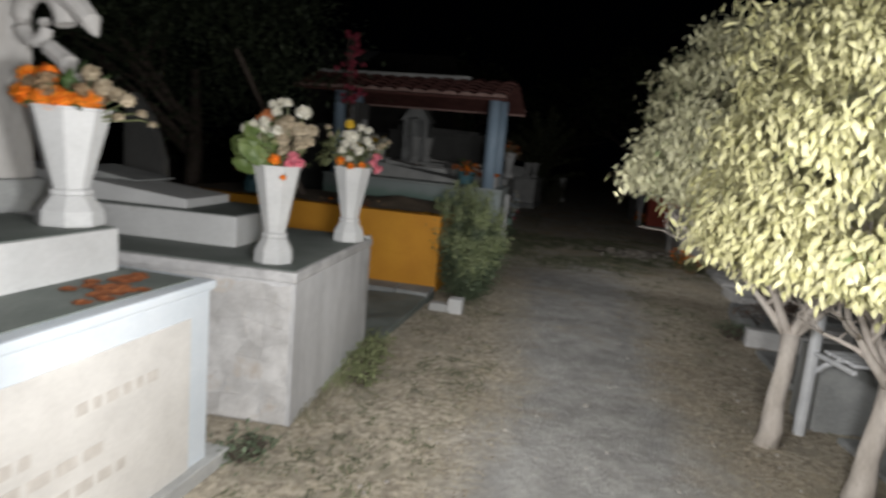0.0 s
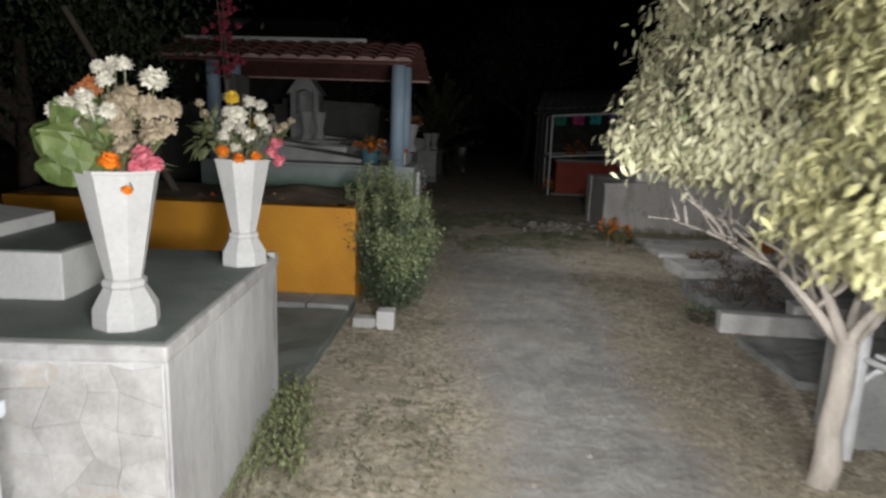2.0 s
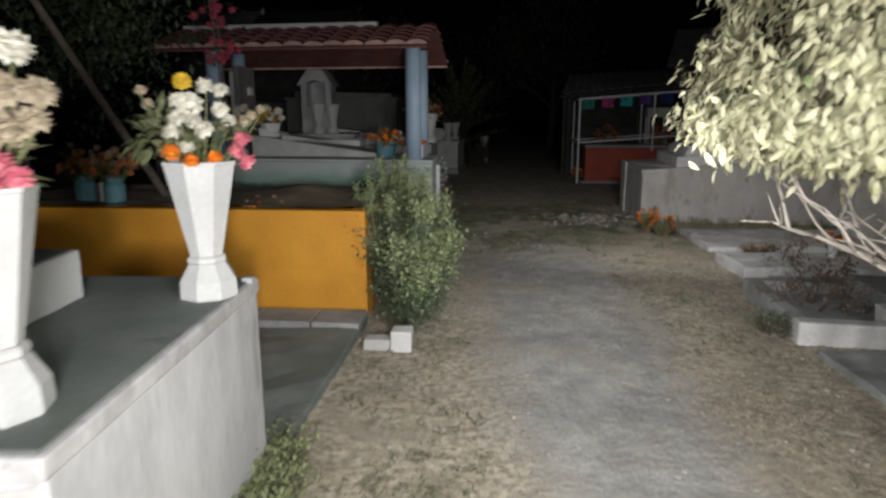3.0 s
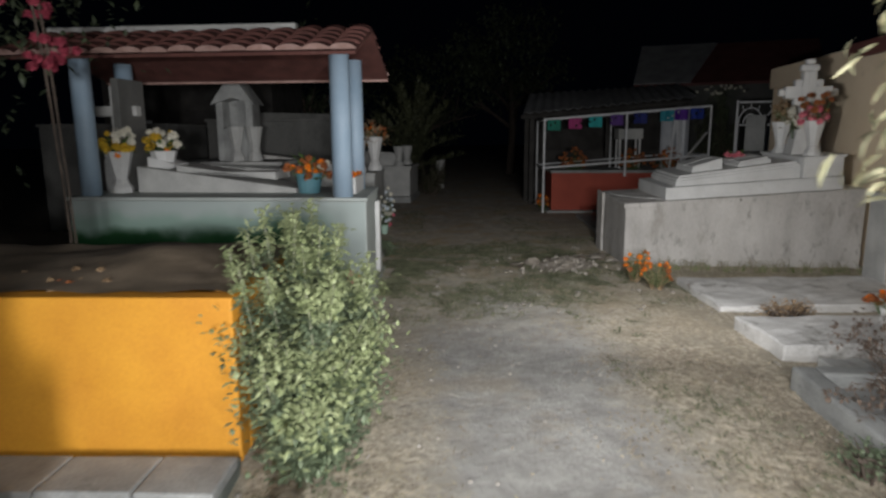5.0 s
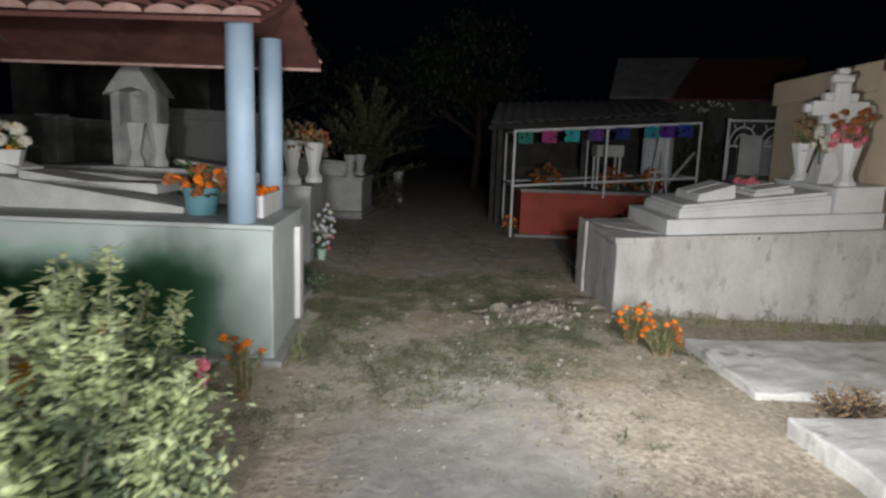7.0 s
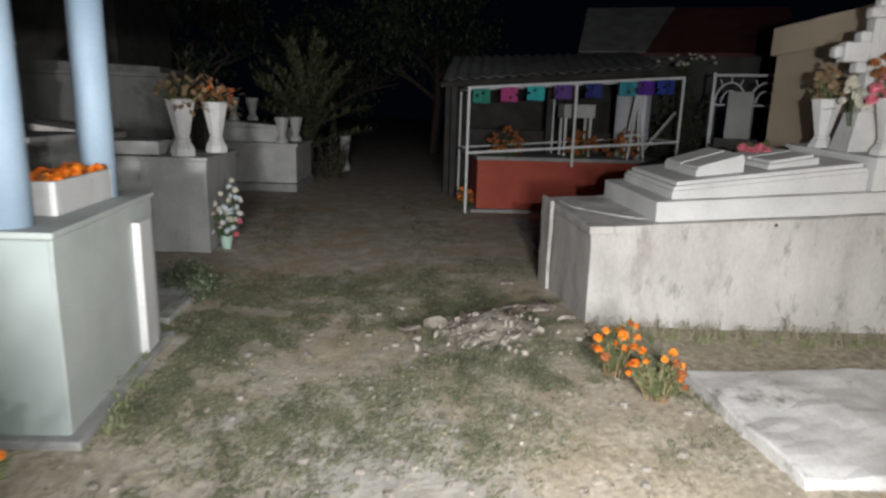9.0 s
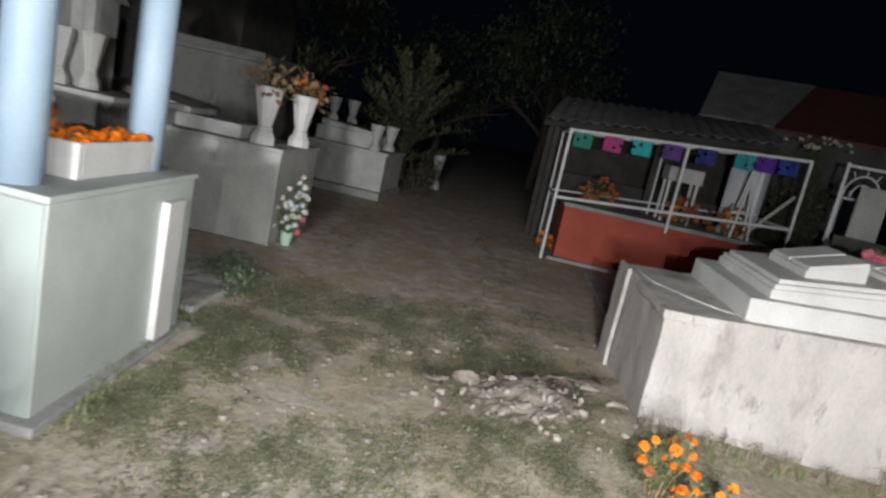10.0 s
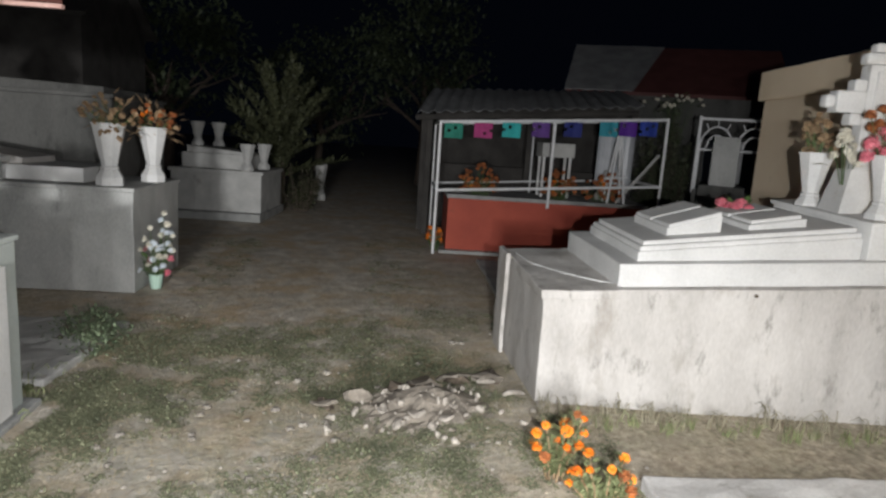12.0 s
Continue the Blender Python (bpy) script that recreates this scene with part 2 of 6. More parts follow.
    base = blend(math_node("MULTIPLY", span(tex(0.75, 7, 0.7), 0.52, 0.62), 0.35), base, (0.40, 0.33, 0.235))
    base = blend(math_node("MULTIPLY", span(grit, 0.66, 0.74), 0.25), base, (0.5, 0.48, 0.44))
    link(t, base, shader.inputs["Base Color"])
    shader.inputs["Roughness"].default_value = 0.95
    shader.inputs["Specular IOR Level"].default_value = 0.2
    b = n.new("ShaderNodeBump")
    b.inputs["Strength"].default_value, b.inputs["Distance"].default_value = 0.7, 0.03
    link(t, math_node("MULTIPLY_ADD", fine, 0.6, mid), b.inputs["Height"])
    link(t, b.outputs["Normal"], shader.inputs["Normal"])
    me = bpy.data.meshes.new("ground")
    bm.to_mesh(me)
    bm.free()
    me.materials.append(m)
    smooth(tagged(new("ground", me), "trodden bare earth path with dry straw and patchy grass", "ground", kind="structure"))


make_ground()

# ---- vases and flowers ----


# profiles of a faceted stone vase: share of the rim's radius, height
VASE_FOOT = ((0.80, 0.0), (0.82, 0.012), (0.80, 0.075), (0.52, 0.148))
VASE_COLLAR = ((0.50, 0.149), (0.54, 0.155), (0.54, 0.172), (0.48, 0.18))
VASE_BOWL = ((0.45, 0.181), (0.97, 0.565), (1.0, 0.57), (1.0, 0.58), (0.86, 0.58), (0.80, 0.50))


def leaf(bm, at, aim, length, width, curl=0.3, up=Vector((0, 0, 1))):
    """One pointed leaf of four faces, folded along its rib."""
    aim = aim.normalized()
    side = aim.cross(up)
    side = side.normalized() if side.length > 0.01 else Vector((1, 0, 0))
    nrm = side.cross(aim)
    a, b, c = at, at + aim * length * 0.5 + nrm * length * curl * 0.25, at + aim * length - nrm * length * curl * 0.3
    l, r = b + side * width * 0.5 - nrm * width * 0.15, b - side * width * 0.5 - nrm * width * 0.15
    va, vb, vc, vl, vr = [bm.verts.new(p) for p in (a, b, c, l, r)]
    for f in ((va, vb, vl), (va, vr, vb), (vl, vb, vc), (vb, vr, vc)):
        bm.faces.new(f)


def bloom_mesh(material, rng):
    """A full flower head of some sixty crumpled petals round a core, 1 across its radius."""
    bm = bmesh.new()
    bmesh.ops.create_icosphere(bm, subdivisions=1, radius=0.55)
    for v in bm.verts:
        v.co.z *= 0.7
    for i in range(64):
        z = 1 - 1.55 * (i + 0.5) / 64
        a = i * 2.39996 + rng.uniform(-0.2, 0.2)
        w = math.sqrt(max(0.0, 1 - z * z))
        d = Vector((w * math.cos(a), w * math.sin(a), z * 0.75 + rng.uniform(-0.12, 0.12)))
        leaf(bm, d * 0.3, d, rng.uniform(0.52, 0.72), rng.uniform(0.42, 0.62), rng.uniform(0.2, 0.9))
    me = bpy.data.meshes.new("blossom")
    bm.to_mesh(me)
    bm.free()
    me.materials.append(material)
    return me


BLOOMS = {}


def blossom(parent, material, at, r, rng, label=""):
    """One flower head, a part of its bunch; heads of one colour share three shapes."""
    if material.name not in BLOOMS:
        BLOOMS[material.name] = [bloom_mesh(material, rng) for _ in range(3)]
    ob = new("blossom", rng.choice(BLOOMS[material.name]))
    ob.parent = parent
    ob.matrix_basis = pose(*at, rng.uniform(-40, 40), rng.uniform(-40, 40), rng.uniform(0, 360)) @ Matrix.Scale(r, 4)
    if label:
        tagged(ob, label)
    return ob


M_PETW = mat("white_petals", (0.60, 0.57, 0.47), (0.80, 0.77, 0.67), 30, 0.7, 0, spread=0.2)
M_PETY = mat("yellow_petals", (0.55, 0.34, 0.02), (0.75, 0.52, 0.05), 30, 0.7, 0, spread=0.2)
M_PETO = mat("orange_petals", (0.75, 0.17, 0.008), (0.9, 0.30, 0.02), 30, 0.7, 0, spread=0.2)
M_PETP = mat("pink_petals", (0.55, 0.10, 0.16), (0.78, 0.28, 0.32), 30, 0.7, 0, spread=0.25)
M_DRY = mat("dried_flowers", (0.20, 0.12, 0.06), (0.42, 0.30, 0.18), 30, 0.9, 0, spread=0.35)
M_DRYRED = mat("dried_rust_flowers", (0.22, 0.06, 0.02), (0.45, 0.16, 0.05), 30, 0.9, 0, spread=0.35)
M_CREAM = mat("wilted_cream_petals", (0.30, 0.235, 0.15), (0.52, 0.44, 0.32), 30, 0.8, 0, spread=0.25)
M_FOLI = mat("bouquet_leaves", (0.035, 0.07, 0.02), (0.10, 0.16, 0.05), 20, 0.6, 0, spread=0.35)
M_OLIVE = mat("olive_leaves", (0.10, 0.12, 0.05), (0.22, 0.23, 0.11), 20, 0.6, 0, spread=0.35)
M_PALEGREENLEAF = mat("pale_wilted_leaves", (0.14, 0.17, 0.07), (0.26, 0.28, 0.14), 20, 0.7, 0, spread=0.3)


def bouquet(name, x, y, z, spec, label, seed, group="", leaves=34, spread=0.14, leaf_mat=None, category="flowers", stem=0.10, size=0.11, tilt=(-0.1, 1.1)):
    """Flowers standing in a vase. spec: (material, label, count, radius, low, high, sideways) for each kind of head."""
    rng = random.Random(seed)
    ob = thing(name, x, y, z, 0, label, category, group)
    bm = bmesh.new()
    stems = bmesh.new()
    for i in range(leaves):
        a, e = rng.uniform(0, 6.28), rng.uniform(*tilt)
        d = Vector((math.cos(a) * math.cos(e), math.sin(a) * math.cos(e), math.sin(e)))
        leaf(bm, Vector((0, 0, 0.02)) + d * rng.uniform(0.03, spread), d + Vector((rng.uniform(-0.4, 0.4), rng.uniform(-0.4, 0.4), 0)), size * rng.uniform(0.7, 1.3), size * rng.uniform(0.32, 0.62))
    for material, note, count, r, low, high, wide in spec:
        for i in range(round(count * 1.5)):
            a, rr = rng.uniform(0, 6.28), wide * math.sqrt(rng.uniform(0.02, 1))
            p = Vector((rr * math.cos(a), rr * math.sin(a), low + (high - low) * rng.uniform(0, 1) * (1 - 0.5 * (rr / wide) ** 2)))
            blossom(ob, material, p, r * rng.uniform(0.6, 0.95), rng)
            tube([(p.x * 0.25, p.y * 0.25, -stem), (p.x * 0.7, p.y * 0.7, p.z * 0.5), p], 0.0025, 4, stems)
    tagged(part("stalk_filling", stems, M_FOLI, ob), kind="stuff")
    tagged(part("foliage", bm, leaf_mat or M_FOLI, ob), kind="stuff")
    return ob


def vase(x, y, z, h, r, label, group, material=None, yaw=0.0):
    ob = thing("flower_vase", x, y, z, -yaw, label, "vase", group)
    for name, prof in (("foot", VASE_FOOT), ("collar", VASE_COLLAR), ("bowl", VASE_BOWL)):
        bm = loft([ring(r * a, b * h / 0.58, 8, turn=math.pi / 8) for a, b in prof])
        bmesh.ops.bevel(bm, geom=[e for e in bm.edges if len(e.link_faces) == 2 and e.calc_face_angle() > 0.5], offset=0.004, segments=2, affect="EDGES")
        part(name, bm, material or M_WHITE, ob)
    return ob


# ---- tomb with the inscribed panel, beside the start of the walk ----


def tomb_inscribed():
    ob = thing("inscribed_tomb", -1.02, 2.75, 0, 14, "pale blue and white box tomb with an inscribed cream panel", "tomb")
    part("body", box(-1.5, 0, -2.4, 0, 0.0, 0.86), M_BLUEWHITE, ob)
    part("cornice", box(-1.52, 0.02, -2.42, 0.02, 0.861, 0.905, 0.012), M_BLUEWHITE, ob)
    part("top_slab", box(-1.46, -0.05, -2.36, -0.05, 0.906, 0.912, 0.002), M_TOPGREY, ob, "grey-green cement top")
    panel = part("panel", box(0.0, 0.008, -2.2, -0.14, 0.06, 0.76, 0.003), M_PANEL, ob, "cream stone panel with faded lettering")
    ink = mat("faded_lettering", (0.50, 0.46, 0.415), (0.64, 0.60, 0.55), 20, 0.8, 0)
    rng = random.Random(4)
    for row, (z, a, b) in enumerate(((0.56, -0.75, -0.36), (0.47, -1.55, -0.95), (0.38, -1.2, -0.62), (0.27, -1.5, -0.5))):
        y = a
        while y < b:
            w = rng.uniform(0.03, 0.10)
            part("lettering", box(0.0085, 0.0105, y, y + w, z, z + 0.045, 0), ink, panel)
            y += w + 0.025
    part("upper_block", box(-1.5, -0.40, -2.2, -0.10, 0.905, 1.10), M_WHITE, ob)
    part("upper_slab", box(-1.49, -0.41, -2.19, -0.11, 1.101, 1.106, 0.002), M_TOPGREY, ob)
    part("plinth", box(-1.55, 0.05, -2.45, 0.12, -0.05, 0.06), M_CONCW, ob)


tomb_inscribed()
vase(-1.63, 2.72, 1.107, 0.50, 0.165, "large white faceted stone vase on the inscribed tomb", "vases on the roadside tombs")
b0 = bouquet("marigold_bouquet", -1.63, 2.72, 1.60, [(M_PETO, "orange marigolds", 12, 0.055, 0.0, 0.12, 0.15), (M_DRY, "dry blossoms", 8, 0.05, 0.05, 0.16, 0.16)],
        "orange marigolds and dry blossoms in a white vase", 11, "flowers in vases", 20)


# ---- marble tomb with two tall vases ----


def tomb_marble():
    ob = thing("marble_tomb", -0.765, 3.24, 0, 8.5, "box tomb faced in mottled marble with a grey-green cement top", "tomb")
    part("body", box(-2.5, 0, 0, 1.44, 0.0, 0.80), M_PLASTERB, ob)
    part("side_render", box(0.0, 0.012, 0.0, 1.44, 0.0, 0.80, 0.004), M_PLASTERB, ob, "streaked white render")
    part("cornice", box(-2.52, 0.02, -0.02, 1.46, 0.801, 0.862, 0.012), M_MARBLE, ob)
    part("top_slab", box(-2.50, 0.0, 0.0, 1.44, 0.863, 0.870, 0.003), M_TOPGREY, ob, "grey-green cement top")
    part("upper_block", worn(box(-2.4, -0.545, 0.42, 1.12, 0.870, 1.055), 0.003), M_WHITE, ob)
    part("upper_slab", box(-2.39, -0.56, 0.43, 1.11, 1.056, 1.061, 0.002), M_TOPGREY, ob)
    part("lid", wedge(-2.2, -0.92, 0.5, 1.04, 1.062, 1.24, 1.12), M_WHITE, ob, "sloping grey-topped grave lid")
    part("book", wedge(-1.75, -1.3, 0.56, 0.98, 1.19, 1.26, 1.20), M_CONC, ob)
    rng = random.Random(8)
    nx, nz = 19, 7
    grid = {(i, k): (-2.49 + 2.48 * i / nx + (rng.uniform(-0.042, 0.042) if 0 < i < nx else 0), 0.01 + 0.78 * k / nz + (rng.uniform(-0.036, 0.036) if 0 < k < nz else 0)) for i in range(nx + 1) for k in range(nz + 1)}
    stone = mat("pale_marble_chip", (0.48, 0.465, 0.45), (0.72, 0.705, 0.69), 9, 0.4, 0.05, (0.56, 0.50, 0.44), 6, 0.55, spread=0.2, spots=(((0.44, 0.42, 0.41), 14, 0.6),))
    for i in range(nx):
        for k in range(nz):
            quad = [grid[i, k], grid[i + 1, k], grid[i + 1, k + 1], grid[i, k + 1]]
            cx, cz = sum(p[0] for p in quad) / 4, sum(p[1] for p in quad) / 4
            inner = [(cx + (px - cx) * 0.988, cz + (pz - cz) * 0.985) for px, pz in quad]
            cut = rng.randrange(4)
            a, b = inner[cut], inner[(cut + 1) % 4]
            inner.insert(cut + 1, (a[0] * 0.45 + b[0] * 0.55 + rng.uniform(-0.02, 0.02), a[1] * 0.45 + b[1] * 0.55 + rng.uniform(-0.02, 0.02)))
            bm = loft([[Vector((px, 0.0, pz)) for px, pz in inner], [Vector((px, -0.004 - rng.uniform(0, 0.002), pz)) for px, pz in inner]])
            part("stone", bm, stone, ob)
    part("metal_tag", box(-0.02, 0.022, 1.36, 1.40, 0.86, 0.885, 0.002), M_CONCW, ob)


tomb_marble()
VASES = "vases on the roadside tombs"
vase(-0.93, 3.44, 0.871, 0.53, 0.132, "white faceted stone vase on the marble tomb", VASES, yaw=6)
vase(-0.672, 4.40, 0.871, 0.515, 0.136, "white faceted stone vase on the marble tomb", VASES, yaw=12)


def heads(ob, rows, seed, clump=None):
    """Flower heads set one by one: right of, above and before the rim's centre, and radius."""
    rng = random.Random(seed)
    for material, places in rows:
        for r, u, t, size in places:
            blossom(ob, material, Vector((0.99 * r - 0.12 * t, -0.12 * r - 0.99 * t, u)), size, rng)
            part("stem", tube([(0.2 * r, -0.2 * t, -0.05), (0.8 * r, -0.8 * t, u * 0.6), (r, -t, u)], 0.003, 4), M_OLIVE, ob)
    if clump:
        bm = bmesh.new()
        for cr, cu, n, size in clump:
            for i in range(n):
                d = Vector((rng.uniform(-1, 1), rng.uniform(-1, 1), rng.uniform(-0.8, 0.8)))
                leaf(bm, Vector((cr, 0, cu)) + d * 0.045, d, size * rng.uniform(0.7, 1.2), size * 0.5, 0.5)
        tagged(part("side_leaves", bm, M_OLIVE, ob), kind="stuff")


b1 = bouquet("mixed_bouquet", -0.93, 3.44, 1.40, [(M_CREAM, "wilted cream blossoms", 6, 0.042, 0.06, 0.28, 0.12), (M_PETW, "white carnations", 3, 0.04, 0.12, 0.30, 0.12)],
             "white, orange and wilted flowers in a white vase", 21, "flowers in vases", 40, 0.15, M_OLIVE, size=0.08)
heads(b1, ((M_PETO, ((-0.075, 0.03, 0.08, 0.05), (0.02, 0.03, 0.10, 0.045), (0.08, -0.055, 0.125, 0.02), (-0.14, -0.01, 0.03, 0.03))),
           (M_PETP, ((0.10, 0.05, 0.05, 0.042), (0.09, 0.01, 0.07, 0.035), (0.13, 0.02, 0.03, 0.035))),
           (M_DRYRED, ((-0.07, 0.26, 0.0, 0.042), (-0.10, 0.24, 0.02, 0.03))),
           (M_PETW, ((-0.13, 0.19, 0.02, 0.052), (-0.18, 0.18, 0.0, 0.04), (-0.07, 0.19, 0.03, 0.04), (0.01, 0.33, 0.0, 0.04), (0.05, 0.33, 0.03, 0.035), (0.13, 0.29, 0.0, 0.05), (-0.04, 0.32, 0.0, 0.03), (0.0, 0.28, 0.05, 0.035))),
           (M_CREAM, ((0.07, 0.23, 0.06, 0.055), (0.13, 0.20, 0.04, 0.05), (0.18, 0.20, 0.0, 0.042), (0.14, 0.12, 0.06, 0.048), (0.05, 0.14, 0.08, 0.048), (0.17, 0.14, 0.02, 0.042), (0.03, 0.21, 0.05, 0.048), (0.06, 0.08, 0.10, 0.036)))), 23)
b2 = bouquet("mixed_bouquet", -0.672, 4.40, 1.38, [(M_CREAM, "wilted cream blossoms", 4, 0.03, 0.05, 0.2, 0.14)],
             "white carnations with orange and pink flowers in a white vase", 22, "flowers in vases", 50, 0.15, M_OLIVE, size=0.06)
heads(b2, ((M_PETY, ((-0.04, 0.29, 0.0, 0.04),)),
           (M_PETW, ((0.05, 0.27, 0.02, 0.042), (0.0, 0.21, 0.05, 0.055), (0.09, 0.26, -0.02, 0.034), (-0.05, 0.22, 0.04, 0.038), (0.10, 0.19, 0.02, 0.038), (-0.04, 0.16, 0.07, 0.038), (-0.06, 0.11, 0.08, 0.042), (0.06, 0.12, 0.09, 0.042), (0.0, 0.06, 0.10, 0.034), (0.02, 0.15, 0.08, 0.038), (0.12, 0.15, 0.0, 0.034))),
           (M_PETO, ((-0.06, 0.04, 0.10, 0.038), (0.02, 0.01, 0.13, 0.038), (0.09, 0.02, 0.09, 0.034))),
           (M_PETP, ((0.17, 0.08, 0.02, 0.045), (0.18, 0.0, 0.0, 0.04), (0.15, 0.04, 0.03, 0.036))),
           (M_CREAM, ((-0.19, 0.26, 0.0, 0.025), (-0.17, 0.21, 0.0, 0.028), (0.18, 0.15, 0.0, 0.028), (0.24, 0.19, 0.0, 0.026), (0.21, 0.17, 0.02, 0.022)))), 24, ((-0.15, 0.09, 46, 0.085), (-0.12, 0.15, 24, 0.07), (-0.07, 0.10, 20, 0.07), (0.14, 0.13, 22, 0.06), (0.06, 0.08, 16, 0.06)))

heads(b0, ((M_CREAM, ((0.16, 0.10, 0.0, 0.045), (0.22, 0.07, 0.0, 0.04), (0.28, 0.05, 0.02, 0.034), (0.33, 0.0, 0.0, 0.028), (0.24, -0.02, 0.02, 0.028), (0.10, 0.15, 0.0, 0.045), (0.38, -0.04, 0.0, 0.022))),
           (M_PETO, ((-0.14, 0.12, 0.05, 0.055), (-0.05, 0.13, 0.06, 0.055), (-0.18, 0.05, 0.05, 0.05), (-0.02, 0.03, 0.12, 0.055), (-0.10, 0.03, 0.11, 0.055), (0.06, 0.02, 0.12, 0.05)))), 25)
# broad green leaves hanging out of the first vase
broad = thing("broad_leaves", -0.91, 3.44, 1.41, 0, "broad green leaves hanging over the rim of a white vase", "leaves")
for i, (a, e, n) in enumerate(((3.0, 0.75, 0.24), (3.4, 0.5, 0.25), (3.8, 0.8, 0.22), (3.3, 1.05, 0.22), (4.2, 0.45, 0.2), (2.6, 0.6, 0.22), (3.6, 0.15, 0.2), (3.1, 0.3, 0.22))):
    bm = bmesh.new()
    d = Vector((math.cos(a) * math.cos(e), math.sin(a) * math.cos(e), math.sin(e)))
    side = d.cross(Vector((-0.1, -1.0, 0.45))).normalized()
    up = side.cross(d)
    rows = []
    for k in range(7):
        f = k / 6
        w = n * 0.40 * math.sin(math.pi * min(1, 0.08 + f * 0.9)) ** 0.7
        mid = d * (0.04 + n * f) - up * n * 0.5 * f * f
        rows.append([bm.verts.new(mid + side * w * q - up * abs(q) * w * 0.25 + up * 0.012 * math.sin(9 * f + 3 * q)) for q in (-1, -0.5, 0, 0.5, 1)])
    for p, q in zip(rows, rows[1:]):
        for k in range(4):
            bm.faces.new((p[k], p[k + 1], q[k + 1], q[k]))
    part("leaf", bm, mat("broad_leaf", (0.075, 0.12, 0.03), (0.18, 0.23, 0.075), 14, 0.5, 0) if i == 0 else bpy.data.materials["broad_leaf"], broad)

# ---- low slab and the orange tomb ----


def low_slab(name, x, y, yaw, x0, x1, y0, y1, z1, material, label, seed):
    ob = thing(name, x, y, 0, yaw, label, "slab")
    bm = box(x0, x1, y0, y1, -0.06, z1, 0.015)
    bmesh.ops.subdivide_edges(bm, edges=[e for e in bm.edges if e.calc_length() > 0.5], cuts=13, use_grid_fill=True)
    roughen(bm, 0.02, 2.5, seed)
    roughen(bm, 0.012, 11.0, seed)
    part("slab", bm, material, ob)
    return ob


low_slab("cement_slab", -0.45, 4.75, 12, -2.4, 0, 0, 1.95, 0.05, M_TOPGREY, "low grey-green cement slab in front of the orange tomb", 3)


def tomb_orange():
    ob = thing("orange_tomb", -0.05, 6.72, 0, 12.5, "bright orange painted box tomb filled with dark soil", "tomb")
    for name, b in (("front_wall", (-3.2, 0, 0, 0.14)), ("back_wall", (-3.2, 0, 1.26, 1.40))):
        part(name, worn(box(*b, 0, 0.835, 0.012), 0.005, 8), M_ORANGE, ob)
    for x0, x1 in ((-0.14, 0.0), (-3.2, -3.06)):
        part("end_wall", box(x0, x1, 0.141, 1.259, 0, 0.835, 0.012), M_ORANGE, ob)
    bm = bmesh.new()
    nx, ny = 40, 18
    g = [[bm.verts.new((-3.17 + 3.14 * i / nx, 0.03 + 1.34 * j / ny, 0.845 + 0.012 + 0.02 * noise.noise(Vector((i * 0.3, j * 0.3, 2))) + 0.085 * math.exp(-((i / nx * 3.14 - 2.45) ** 2 / 0.16 + (j / ny * 1.34 - 0.8) ** 2 / 0.16)))) for i in range(nx + 1)] for j in range(ny + 1)]
    for j in range(ny):
        for i in range(nx):
            bm.faces.new((g[j][i], g[j][i + 1], g[j + 1][i + 1], g[j + 1][i]))
    smooth(part("soil", bm, M_SAND, ob, "heaped brown soil filling the tomb"))


tomb_orange()

# ---- tiled pavilion over a tomb ----


